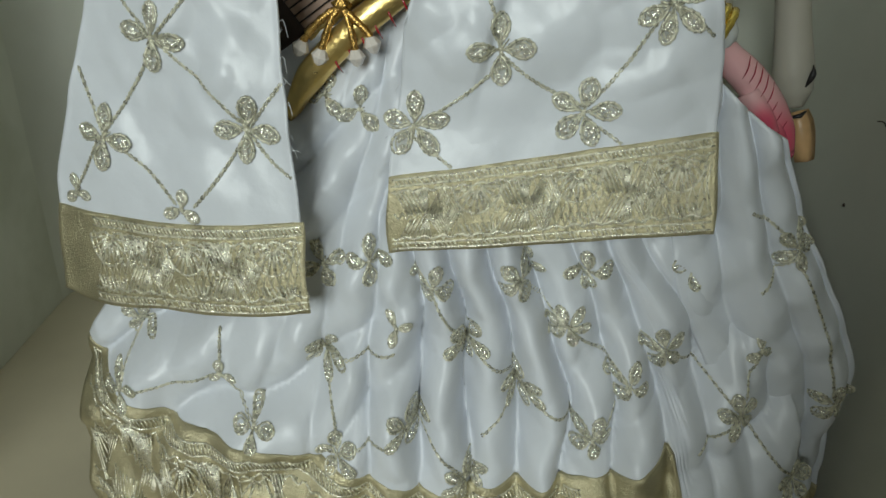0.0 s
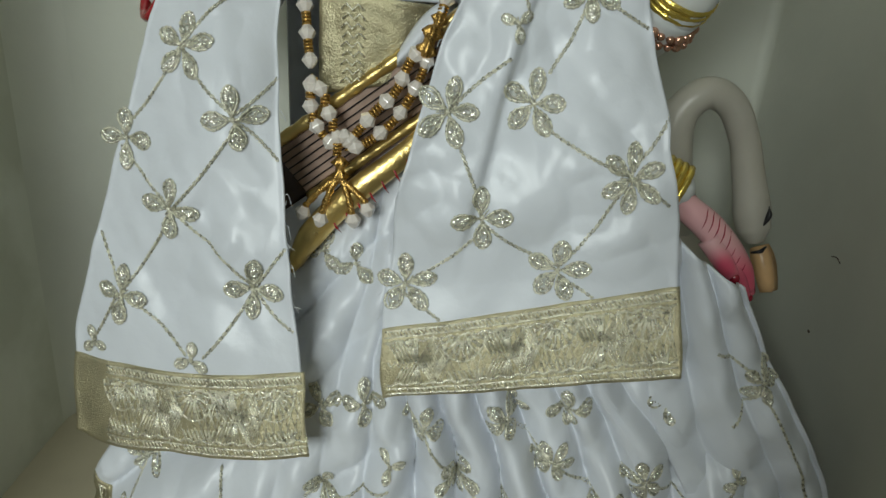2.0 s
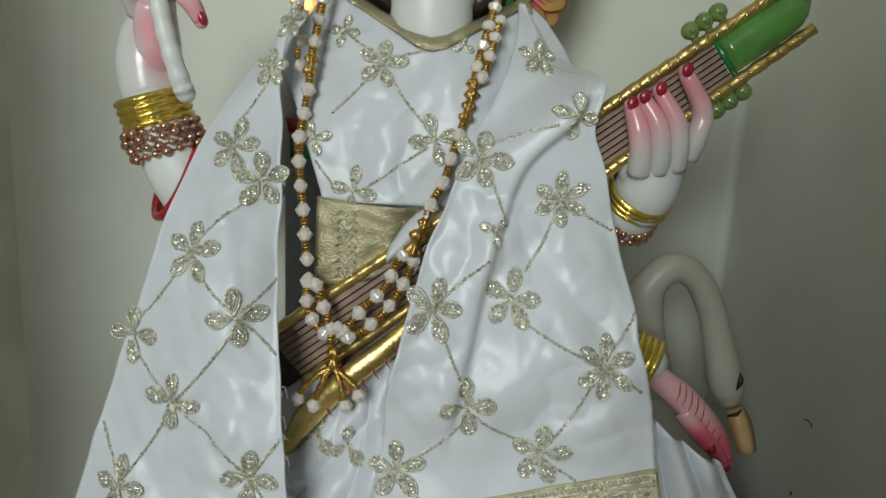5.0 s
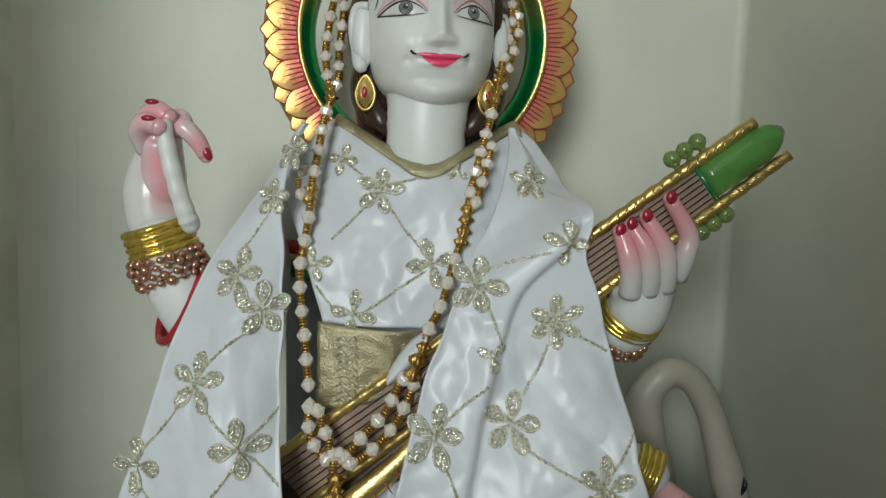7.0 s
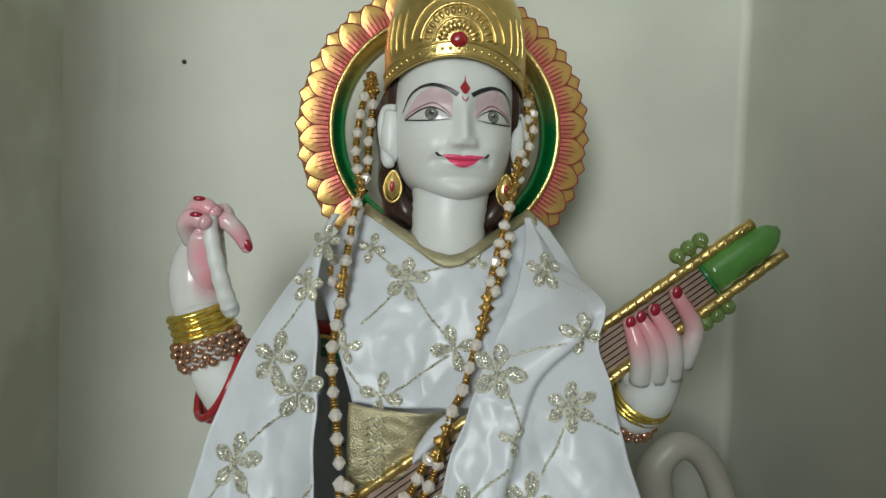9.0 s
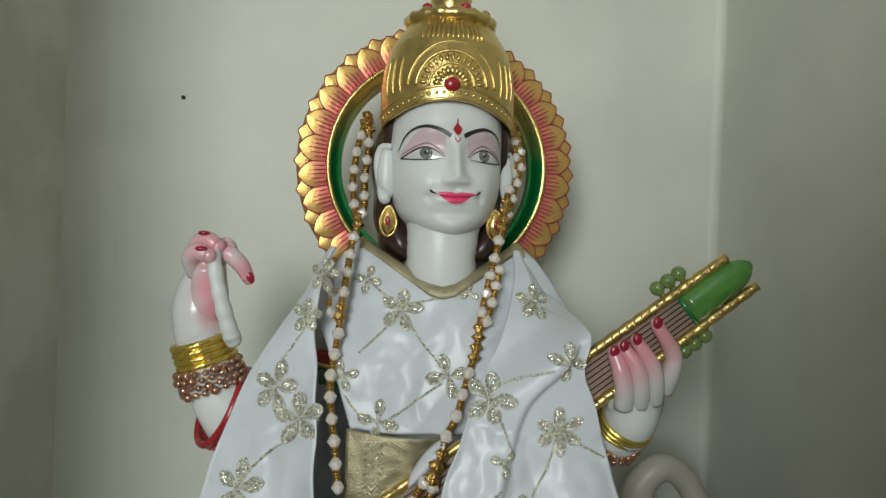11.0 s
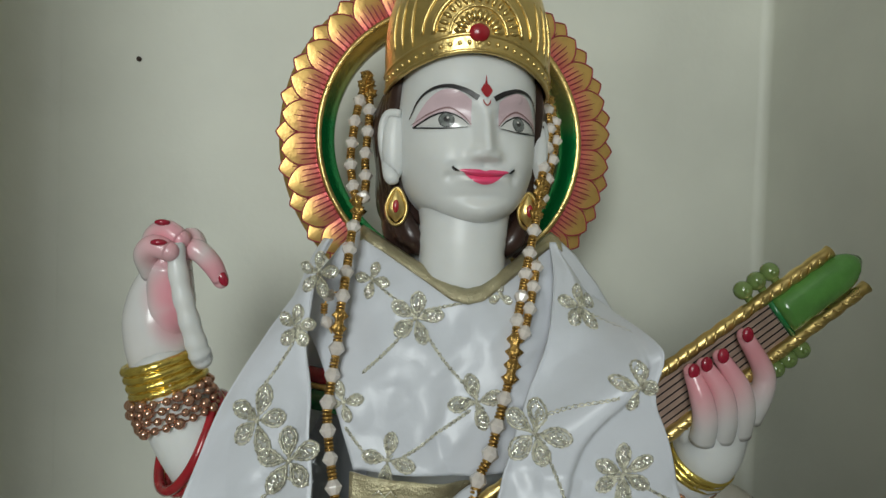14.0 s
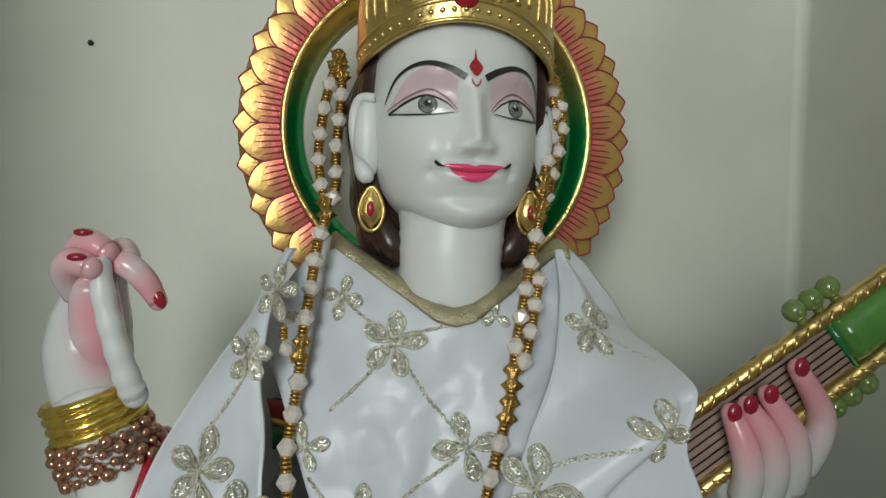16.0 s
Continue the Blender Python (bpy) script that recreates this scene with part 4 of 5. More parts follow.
W.ball((0.20, 0.64, 0.33), (0.14, 0.10, 0.15))
W.ball((0.29, 0.64, 0.22), (0.05, 0.09, 0.14))
W.tube(spline([(0.3300, 0.588, 0.4400), (0.3370, 0.580, 0.4200), (0.3430, 0.574, 0.3990)], 10), [0.0090, 0.0105, 0.0115, 0.0115, 0.0115, 0.0110, 0.0105, 0.0100, 0.0095, 0.0085], 4, 1, False, 0.7)
W.tube([(0.318, 0.578, 0.4360), (0.325, 0.573, 0.4400), (0.331, 0.578, 0.4430)], [0.001, 0.0022, 0.001], 6, 2)
W.tube(spline([(0.3245, 0.5785, 0.4830), (0.3255, 0.5765, 0.4750), (0.3230, 0.5770, 0.4640)], 8), [0.0004, 0.0008, 0.0018, 0.0026, 0.0028, 0.0024, 0.0016, 0.0004], 8, 2)
# body takes the darker marble that stands in for shadow behind the statue
tagged(W.object("swan", [SHADEMARBLE, ORANGE, BLACK]), "white marble swan with arched neck and orange beak beside the statue", "swan statue")

# ---- embroidery ----
CORD = mat("pale_gold_cord", (0.76, 0.74, 0.60), 0.28, 0.6, vary=0.15, scale=300, bump=0.4, fine=1500)
NET = mat("pale_gold_net", (0.66, 0.67, 0.64), 0.35, 0.15, vary=0.18, scale=400, bump=0.6, fine=1500)
SEQUIN = mat("silver_sequin", (0.95, 0.94, 0.84), 0.12, 0.75, vary=0.10, scale=500, bump=0.3, fine=2000)
rng = random.Random(7)


def flower(parent, yf, x, z, size=0.021, petals=4, turn=0.0, fray=0):
    """Corded petals filled with net and sequins, laid on the cloth."""
    g = Geo()
    put = lambda a, b, lift: (a, yf(a, b) - lift, b)
    for k in range(petals):
        an = turn + 2 * math.pi * k / petals + math.pi / 2 + rng.uniform(-0.09, 0.09)
        ln, wd = size * rng.uniform(0.88, 1.05), size * (0.24 if petals < 6 else 0.20) * rng.uniform(0.9, 1.1)
        ca, sa = math.cos(an), math.sin(an)

        def at(r, q):
            return x + ca * r - sa * q, z + sa * r + ca * q

        def outline(t, sc):
            s = 0.5 - 0.5 * math.cos(t)
            r = ln * (0.16 + 0.84 * (0.5 + (s - 0.5) * sc))
            return at(r, math.copysign(1, math.sin(t)) * wd * sc * math.sin(math.pi * min(1, max(0, s)) ** 1.35) ** 0.62 if abs(math.sin(t)) > 1e-6 else 0)
        g.tube([put(*outline(2 * math.pi * (j + 0.5) / 28, 1.0), 0.0020) for j in range(28)], [0.00080 + 0.00045 * (j % 2) for j in range(28)], 5, 0, True)
        g.tube([put(*outline(2 * math.pi * (j + 0.5) / 14, 0.66), 0.0019) for j in range(14)], 0.0006, 4, 0, True)

        def fill(u, v):
            s = 0.06 + 0.9 * u
            return put(*at(ln * (0.16 + 0.84 * s), (v - 0.5) * 2 * wd * 0.95 * math.sin(math.pi * s ** 1.35) ** 0.62), 0.0012)
        g.grid(fill, 8, 4, 1)
        for j in range(13):
            s, q = 0.36 + 0.046 * j, rng.uniform(-0.5, 0.5)
            c = put(*at(ln * (0.16 + 0.84 * s), q * wd), 0.0022)
            g.ball(c, (0.0015, 0.0007, 0.0015), 2, 7, 4, Euler((rng.uniform(-0.6, 0.6), rng.uniform(0, 3), rng.uniform(-0.6, 0.6))).to_matrix())
        g.tube([put(*at(0, 0), 0.0022), put(*at(ln * 0.3, 0), 0.0022), put(*at(ln * 0.55, 0), 0.0018)], [0.0009, 0.0007, 0.0004], 4)
    for j in range(8):
        a = rng.uniform(0, 6.28)
        r = size * rng.uniform(0.2, 0.38)
        g.tube([put(x, z, 0.0026), put(x + r * math.cos(a), z + r * math.sin(a), 0.0018)], [0.0007, 0.0004], 4)
    g.ball(put(x, z, 0.0022), (0.0018, 0.0012, 0.0018), 0, 8, 5)
    return g.object("embroidered_flower", [CORD, NET, SEQUIN], parent)


def vine(parent, yf, x0, z0, x1, z1, bend=0.0):
    """Two twisted threads from flower to flower."""
    g = Geo()
    n = max(10, int(math.hypot(x1 - x0, z1 - z0) / 0.0016))
    dx, dz = x1 - x0, z1 - z0
    ln = math.hypot(dx, dz)
    ox, oz = -dz / ln, dx / ln
    bend = bend or rng.uniform(-0.06, 0.06)
    for ph in (0, math.pi):
        pts = []
        for k in range(n + 1):
            t = k / n
            o = 0.00085 * math.sin(k * 1.3 + ph) + bend * ln * math.sin(math.pi * t)
            a, b = x0 + dx * t + ox * o, z0 + dz * t + oz * o
            pts.append((a, yf(a, b) - 0.0014 - 0.0004 * math.cos(k * 1.3 + ph), b))
        g.tube(pts, 0.00062, 4)
    return g.object("embroidered_vine", CORD, parent)


for x, z, n in ((-0.172, 0.498, 4), (-0.211, 0.431, 4), (-0.112, 0.450, 4), (-0.164, 0.604, 5), (-0.126, 0.562, 4), (-0.143, 0.680, 5), (-0.119, 0.657, 5), (-0.207, 0.540, 4), (-0.108, 0.780, 5), (-0.121, 0.742, 5)):
    flower(left_panel, left_y, x, z, 0.0215 if z < 0.7 else 0.016, n, rng.uniform(-0.15, 0.15))
flower(left_panel, left_y, -0.156, 0.394, 0.014, 3, 0.0)
flower(left_panel, left_y, -0.238, 0.388, 0.012, 3, 0.2)
for q in ((-0.164, 0.604, -0.126, 0.565), (-0.126, 0.562, -0.097, 0.536), (-0.171, 0.497, -0.129, 0.55), (-0.171, 0.497, -0.111, 0.451), (-0.212, 0.534, -0.171, 0.497), (-0.212, 0.431, -0.173, 0.49),
          (-0.212, 0.431, -0.16, 0.396), (-0.111, 0.449, -0.082, 0.424), (-0.111, 0.449, -0.147, 0.397), (-0.164, 0.608, -0.202, 0.553), (-0.230, 0.471, -0.213, 0.437), (-0.123, 0.648, -0.105, 0.641),
          (-0.16, 0.612, -0.123, 0.644), (-0.126, 0.565, -0.101, 0.588), (-0.111, 0.449, -0.089, 0.481), (-0.117, 0.742, -0.145, 0.696), (-0.238, 0.39, -0.216, 0.427)):
    vine(left_panel, left_y, *q)
for x, z, n in ((0.041, 0.512, 4), (-0.007, 0.461, 5), (0.096, 0.479, 5), (0.136, 0.546, 6), (0.043, 0.684, 5), (0.103, 0.658, 6), (0.014, 0.579, 5), (0.070, 0.586, 5), (0.090, 0.762, 5), (0.108, 0.718, 4)):
    flower(right_panel, right_y, x, z, 0.0215 if z < 0.7 else 0.017, n, rng.uniform(-0.3, 0.3))
flower(right_panel, right_y, 0.055, 0.635, 0.012, 3, 1.2)
for q in ((0.07, 0.578, 0.136, 0.547), (0.136, 0.547, 0.163, 0.530), (0.103, 0.658, 0.079, 0.605), (0.103, 0.658, 0.143, 0.637), (0.014, 0.579, 0.04, 0.522), (0.041, 0.510, 0.097, 0.482), (-0.006, 0.46, 0.042, 0.502),
          (0.097, 0.482, 0.129, 0.536), (0.043, 0.684, 0.062, 0.642), (0.015, 0.579, 0.052, 0.614), (0.043, 0.69, 0.095, 0.711), (-0.008, 0.454, 0.018, 0.438), (0.098, 0.474, 0.122, 0.462), (0.136, 0.551, 0.158, 0.585),
          (0.091, 0.76, 0.118, 0.748)):
    vine(right_panel, right_y, *q)
for x, z, s, n in ((-0.052, 0.651, 0.019, 4), (0.010, 0.694, 0.020, 4), (-0.034, 0.750, 0.020, 5), (-0.067, 0.776, 0.014, 4), (-0.085, 0.689, 0.014, 4), (0.030, 0.768, 0.010, 3)):
    flower(dress, bodice_y, x, z, s, n, rng.uniform(-0.3, 0.3))
for q in ((-0.034, 0.75, -0.072, 0.709), (-0.027, 0.74, 0.011, 0.697), (-0.045, 0.651, 0.006, 0.688), (-0.083, 0.672, -0.064, 0.65), (-0.034, 0.754, 0.0, 0.762), (-0.034, 0.754, -0.067, 0.776)):
    vine(dress, bodice_y, *q)
for x, z, n in ((-0.214, 0.277, 4), (-0.222, 0.232, 4), (-0.113, 0.228, 4), (-0.064, 0.278, 5), (-0.049, 0.214, 5), (0.001, 0.242, 5), (0.041, 0.300, 5), (0.012, 0.348, 4), (0.074, 0.357, 5), (0.113, 0.320, 6), (0.087, 0.263, 6), (0.048, 0.200, 6),
                (0.141, 0.238, 5), (0.164, 0.279, 4), (0.188, 0.306, 5), (0.202, 0.366, 4), (0.257, 0.254, 5), (0.123, 0.361, 4), (-0.033, 0.360, 4), (-0.066, 0.351, 4), (0.323, 0.185, 5), (-0.071, 0.461, 3), (-0.046, 0.454, 3)):
    flower(dress, skirt_y, x, z, 0.0175, n, rng.uniform(-0.5, 0.5))
for x, z in ((-0.142, 0.255), (-0.011, 0.313), (0.266, 0.303)):
    flower(dress, skirt_y, x, z, 0.012, 3, rng.uniform(0, 3))
for q in ((-0.222, 0.232, -0.144, 0.253), (-0.222, 0.232, -0.212, 0.274), (-0.142, 0.255, -0.115, 0.23), (-0.143, 0.291, -0.142, 0.257), (-0.064, 0.278, -0.011, 0.296), (-0.063, 0.274, -0.05, 0.217), (-0.049, 0.213, 0.001, 0.24),
          (0.001, 0.24, 0.048, 0.202), (0.013, 0.343, 0.041, 0.3), (0.041, 0.3, 0.087, 0.265), (0.087, 0.263, 0.141, 0.238), (0.087, 0.263, 0.058, 0.232), (0.113, 0.32, 0.163, 0.281), (0.076, 0.355, 0.113, 0.32), (0.188, 0.306, 0.257, 0.256),
          (0.202, 0.364, 0.255, 0.325), (0.266, 0.303, 0.259, 0.267), (0.258, 0.251, 0.318, 0.192), (0.257, 0.254, 0.227, 0.224), (0.141, 0.238, 0.165, 0.267), (-0.262, 0.232, -0.226, 0.232)):
    vine(dress, skirt_y, *q)
for x, z in ((0.273, 0.385), (0.342, 0.254)):
    flower(dress, drape_y, x, z, 0.0185, 5, rng.uniform(-0.4, 0.4))
for q in ((0.273, 0.385, 0.228, 0.413), (0.275, 0.38, 0.251, 0.352), (0.340, 0.258, 0.276, 0.375)):
    vine(dress, drape_y, *q)

# ---- woven relief of the brocade borders ----
SILVERGILT = mat("silver_gilt_thread", (0.98, 0.95, 0.80), 0.28, 0.8, vary=0.12, scale=300, bump=0.4, fine=1200)


def relief(parent, at, length, height, seed):
    """Raised zari work: edge lines, a band of diamonds, fans and slanted stitches. at(s, t) gives the place for metres along and a share of the height."""
    g = Geo()
    r = random.Random(seed)
    line = lambda pts, w=0.0006: g.tube([at(*p) for p in pts], w * 1.35, 4)
    n = int(length / 0.003)
    for t in (0.05, 0.13, 0.87, 0.95):
        line([(length * k / n, t) for k in range(n + 1)], 0.0007)
    for k in range(int(length / 0.0028)):
        s = 0.0028 * k + 0.001
        line([(s, 0.06), (min(length, s + 0.0024), 0.12)], 0.0005)
        if r.random() < 0.8:
            line([(s, 0.88), (min(length, s + 0.002), 0.94)], 0.0005)
    cell = 0.021
    for k in range(int(length / cell)):
        s0 = k * cell + 0.002
        kind = (k + seed) % 3
        if kind == 0:
            for j in range(6):
                o = 0.0018 * j
                line([(s0 + o, 0.5), (s0 + cell / 2, 0.16 + 0.055 * j), (s0 + cell - o, 0.5), (s0 + cell / 2, 0.84 - 0.055 * j), (s0 + o, 0.5)], 0.0006)
        elif kind == 1:
            for j in range(9):
                a = math.pi * (j + 0.5) / 9
                line([(s0 + cell / 2 + 0.004 * math.cos(a), 0.22 + 0.08 * math.sin(a)), (s0 + cell / 2 + 0.0145 * math.cos(a), 0.22 + 0.32 * math.sin(a))], 0.0008)
            for rad in (0.0035, 0.0150):
                line([(s0 + cell / 2 + rad * math.cos(math.pi * j / 12), 0.22 + rad * 22 * math.sin(math.pi * j / 12)) for j in range(13)], 0.0006)
            for j in range(8):
                line([(s0 + 0.0035 * j, 0.66), (min(s0 + cell, s0 + 0.0035 * j + 0.005), 0.84)], 0.0006)
        else:
            for j in range(9):
                line([(s0 + 0.0026 * j, 0.18), (min(s0 + cell, s0 + 0.0026 * j + 0.009), 0.48)], 0.0007)
                line([(s0 + 0.0026 * j + 0.003, 0.82), (min(s0 + cell, s0 + 0.0026 * j + 0.011), 0.54)], 0.0006)
            line([(s0 + cell * j / 8, 0.5 + (0.04 if j % 2 else -0.04)) for j in range(9)], 0.0007)
    # fine lattice between the larger motifs
    for k in range(int(length / 0.0055) if height < 0.08 else 0):
        a = 0.0055 * k
        line([(a, 0.17), (min(length, a + 0.012), 0.83)], 0.00032)
        line([(min(length, a + 0.012), 0.17), (a, 0.83)], 0.00032)
    for row in (0.2, 0.8):
        line([(length * k / n, row + 0.02 * math.sin(k * 1.6)) for k in range(n + 1)], 0.0008)
    return tagged(g.object("brocade_relief", SILVERGILT, parent), "raised silver-gilt thread pattern", kind="stuff")


def border_at(xl, xr, yf, top, bot, u0, u1):
    def at(s, t):
        u = u0 + (u1 - u0) * s
        z = top(u) + (bot(u) - top(u)) * t
        x = sm(z, xl) + (sm(z, xr) - sm(z, xl)) * u
        return (x, yf(x, z) - 0.0024, z)
    return at


la = border_at(L_L, L_R, left_y, LB_TOP, LB_BOT, 0.16, 1.0)
relief(left_border, lambda s, t: la(s / 0.16, t), 0.16, 0.06, 1)
ra = border_at(R_L, R_R, right_y, RB_TOP, RB_BOT, 0.01, 0.99)
relief(right_border, lambda s, t: ra(s / 0.20, t), 0.20, 0.06, 2)


def hem_at(s, t):
    u = s
    z = HEM(u) + (FZ + 0.02 - HEM(u)) * t
    x = sm(z, S_L) + (sm(z, S_R) - sm(z, S_L)) * u
    return (x, skirt_y(x, z) - 0.0028, z)


hb = [o for o in dress.children if o.name.startswith("hem_border")][0]
relief(hb, lambda s, t: hem_at(0.01 + s / 0.50 * 0.8, t), 0.42, 0.1, 0)
wb = [o for o in dress.children if o.name.startswith("waistband")][0]
g = Geo()
for k in range(9):
    z = 0.636 - 0.0062 * k
    g.tube([(-0.062 + 0.004 * j + 0.001 * (k % 2), 0.4795 - 0.010 * math.sin(math.pi * (j + 3) / 11) + 0.0004 * k, z + (0.002 if j % 2 else -0.002)) for j in range(5)], 0.0007, 4)
tagged(g.object("brocade_relief", SILVERGILT, wb), kind="stuff")

# ---- long bead necklace ----
BEAD = mat("shell_white_bead", (0.76, 0.70, 0.64), 0.12, vary=0.08, scale=200, bump=0.05, coat=0.7, sss=0.1)
MALAGOLD = mat("antique_gold_bead", (0.62, 0.38, 0.11), 0.28, 0.9, vary=0.15, scale=300, bump=0.3, fine=900)
mala = thing("necklace", "long necklace of faceted white beads and gold spacers", "necklace")
bead_g = Geo().lathe((0, 0, 0), [(0.0012, -0.0056), (0.0030, -0.0040), (0.0055, -0.0002), (0.0055, 0.0004), (0.0030, 0.0042), (0.0012, 0.0056)], 8)
bead_g.add([(0.0012 * math.cos(k * math.pi / 4), 0.0012 * math.sin(k * math.pi / 4), z) for z in (-0.0056, 0.0056) for k in range(8)], [tuple(range(8)), tuple(range(8, 16))])
first_bead = bead_g.object("bead", BEAD, mala, smooth=False)
first_bead.matrix_basis = Matrix.Translation((-0.0560, 0.455, 0.5500))
coil_g = Geo()
for k in range(4):
    coil_g.tube([(0.0024 * math.cos(a * math.pi / 5), 0.0024 * math.sin(a * math.pi / 5), -0.0036 + 0.0024 * k) for a in range(10)], 0.00115, 6, 0, True)
coil_me = None
star_prof = [(0.001, -0.0095), (0.0036, -0.0080), (0.0052, -0.0045), (0.0034, -0.0015), (0.0034, 0.0015), (0.0052, 0.0045), (0.0036, 0.0080), (0.001, 0.0095)]
star_g = Geo().grid(lambda u, v: (lambda r, z: (r * math.cos(2 * math.pi * u), r * math.sin(2 * math.pi * u), z))(star_prof[round(v * 7)][0] * (1 + 0.38 * math.cos(12 * math.pi * u) * (round(v * 7) in (2, 5))), star_prof[round(v * 7)][1]), 24, 8, 0, True)


def share(name, data, at, way, scale=1.0):
    ob = new(name, data)
    ob.parent = mala
    q = Vector(way).to_track_quat("Z", "Y")
    ob.matrix_basis = Matrix.LocRotScale(at, q, (scale, scale, scale))
    return ob


first_coil = coil_g.object("gold_spacer", MALAGOLD, mala)
first_star = star_g.object("gold_star_bead", MALAGOLD, mala)
first_coil.matrix_basis, first_star.matrix_basis = Matrix.Translation((-0.061, 0.4535, 0.541)), Matrix.Translation((-0.0585, 0.452, 0.527))


def strand(pts, pitch=0.0192, stars=(), scale=1.0, skip=0.0):
    """Beads, spacers and gold stars threaded along a curve."""
    c = spline(pts, 400)
    d = [0.0]
    for a, b in zip(c, c[1:]):
        d.append(d[-1] + (b - a).length)
    total = d[-1]

    def at(s):
        i = min(398, max(0, int(np.searchsorted(d, s)) - 1))
        f = (s - d[i]) / max(1e-9, d[i + 1] - d[i])
        return c[i].lerp(c[i + 1], f), (c[i + 1] - c[i])
    n = max(1, round((total - skip) / pitch))
    for k in range(n):
        s = skip + (k + 0.5) * (total - skip) / n
        p, w = at(s)
        w = Vector(w).normalized() + Vector((rng.uniform(-0.12, 0.12), rng.uniform(-0.12, 0.12), rng.uniform(-0.12, 0.12)))
        near = [st for st in stars if abs(s - st * total) < pitch * 0.5]
        share("gold_star_bead" if near else "bead", first_star.data if near else first_bead.data, p, w, scale * (1.0 if near else rng.uniform(1.06, 1.18)))
        s2 = s + 0.5 * (total - skip) / n
        if s2 < total:
            p, w = at(s2)
            share("gold_spacer", first_coil.data, p, w, scale * rng.uniform(1.0, 1.1))
    Geo().tube(c[::8], 0.0007, 5).object("thread", MALAGOLD, mala)


strand([(-0.076, 0.602, 0.950), (-0.084, 0.592, 0.915), (-0.087, 0.585, 0.891), (-0.088, 0.578, 0.870), (-0.085, 0.570, 0.849), (-0.080, 0.558, 0.829), (-0.084, 0.548, 0.812), (-0.086, 0.537, 0.790), (-0.088, 0.527, 0.769),
        (-0.090, 0.521, 0.752), (-0.091, 0.517, 0.731), (-0.094, 0.511, 0.705), (-0.096, 0.503, 0.683), (-0.093, 0.495, 0.655), (-0.088, 0.485, 0.629), (-0.085, 0.476, 0.609), (-0.081, 0.468, 0.590)], stars=(0.02, 0.32, 0.56, 0.85))
strand([(-0.075, 0.602, 0.943), (-0.074, 0.592, 0.913), (-0.075, 0.585, 0.892), (-0.076, 0.578, 0.871), (-0.075, 0.570, 0.850), (-0.078, 0.560, 0.832)], stars=(0.05,))
strand([(-0.089, 0.526, 0.768), (-0.099, 0.527, 0.764), (-0.102, 0.526, 0.751), (-0.095, 0.519, 0.736)], 0.0175, scale=0.8)
strand([(0.076, 0.602, 0.948), (0.078, 0.580, 0.904), (0.073, 0.570, 0.882), (0.068, 0.560, 0.861), (0.063, 0.549, 0.836), (0.059, 0.541, 0.819), (0.053, 0.531, 0.797), (0.047, 0.518, 0.776), (0.041, 0.506, 0.753), (0.037, 0.496, 0.731),
        (0.035, 0.491, 0.720), (0.029, 0.484, 0.700), (0.024, 0.479, 0.683), (0.018, 0.474, 0.662), (0.010, 0.469, 0.647), (0.004, 0.462, 0.627), (0.000, 0.459, 0.620)], stars=(0.02, 0.31, 0.36, 0.64, 0.69, 0.98))
strand([(0.061, 0.535, 0.797), (0.055, 0.520, 0.778), (0.049, 0.506, 0.757), (0.042, 0.496, 0.735)], 0.0185, scale=0.95)
strand([(0.080, 0.602, 0.936), (0.085, 0.585, 0.905), (0.080, 0.575, 0.880), (0.073, 0.565, 0.856), (0.066, 0.554, 0.838)], stars=(0.05,))
strand([(-0.081, 0.468, 0.590), (-0.081, 0.463, 0.568), (-0.074, 0.459, 0.552), (-0.060, 0.455, 0.541)], 0.0165)
strand([(-0.078, 0.467, 0.588), (-0.071, 0.462, 0.573), (-0.064, 0.458, 0.555), (-0.058, 0.454, 0.541)], 0.0165)
strand([(-0.001, 0.459, 0.615), (-0.012, 0.457, 0.605), (-0.022, 0.457, 0.583), (-0.036, 0.456, 0.568), (-0.051, 0.456, 0.549), (-0.059, 0.454, 0.541)], 0.0185)
strand([(0.001, 0.459, 0.615), (-0.004, 0.457, 0.597), (-0.013, 0.457, 0.577), (-0.025, 0.456, 0.560), (-0.042, 0.455, 0.546), (-0.057, 0.453, 0.540)], 0.0185)
share("gold_star_bead", first_star.data, (-0.0005, 0.4565, 0.618), (0.3, 0, 1), 1.25)
# tassel: knotted gold with four beaded ends
for k, (x, y, z) in enumerate(((-0.085, 0.452, 0.493), (-0.072, 0.450, 0.489), (-0.048, 0.447, 0.491), (-0.038, 0.447, 0.500))):
    c = spline([(-0.0585, 0.4515, 0.521), ((-0.0585 * 0.6 + x * 0.4), 0.449, 0.5145), (x * 0.9 - 0.0059, y, z + 0.006), (x, y, z)], 14)
    Geo().tube(c[:-2], [0.0021 + 0.0006 * (i % 2) for i in range(12)], 8).object("tassel_cord", MALAGOLD, mala, "ringed gold cord")
    share("bead", first_bead.data, (x, y, z), (x + 0.058, 0, -0.05), 1.1)

# ---- bracelets, armlets and earrings ----
COPPER = mat("rose_gold_pearl", (0.62, 0.36, 0.25), 0.16, 0.8, vary=0.1, scale=200, bump=0.05)
BRIGHT = mat("bright_gold_bangle", (0.86, 0.66, 0.16), 0.2, 0.85, vary=0.08, scale=120, bump=0.15, fine=700)


def frame_of(axis):
    a = Vector(axis).normalized()
    s = a.cross(Vector((0, 1, 0))).normalized()
    return a, s, a.cross(s)


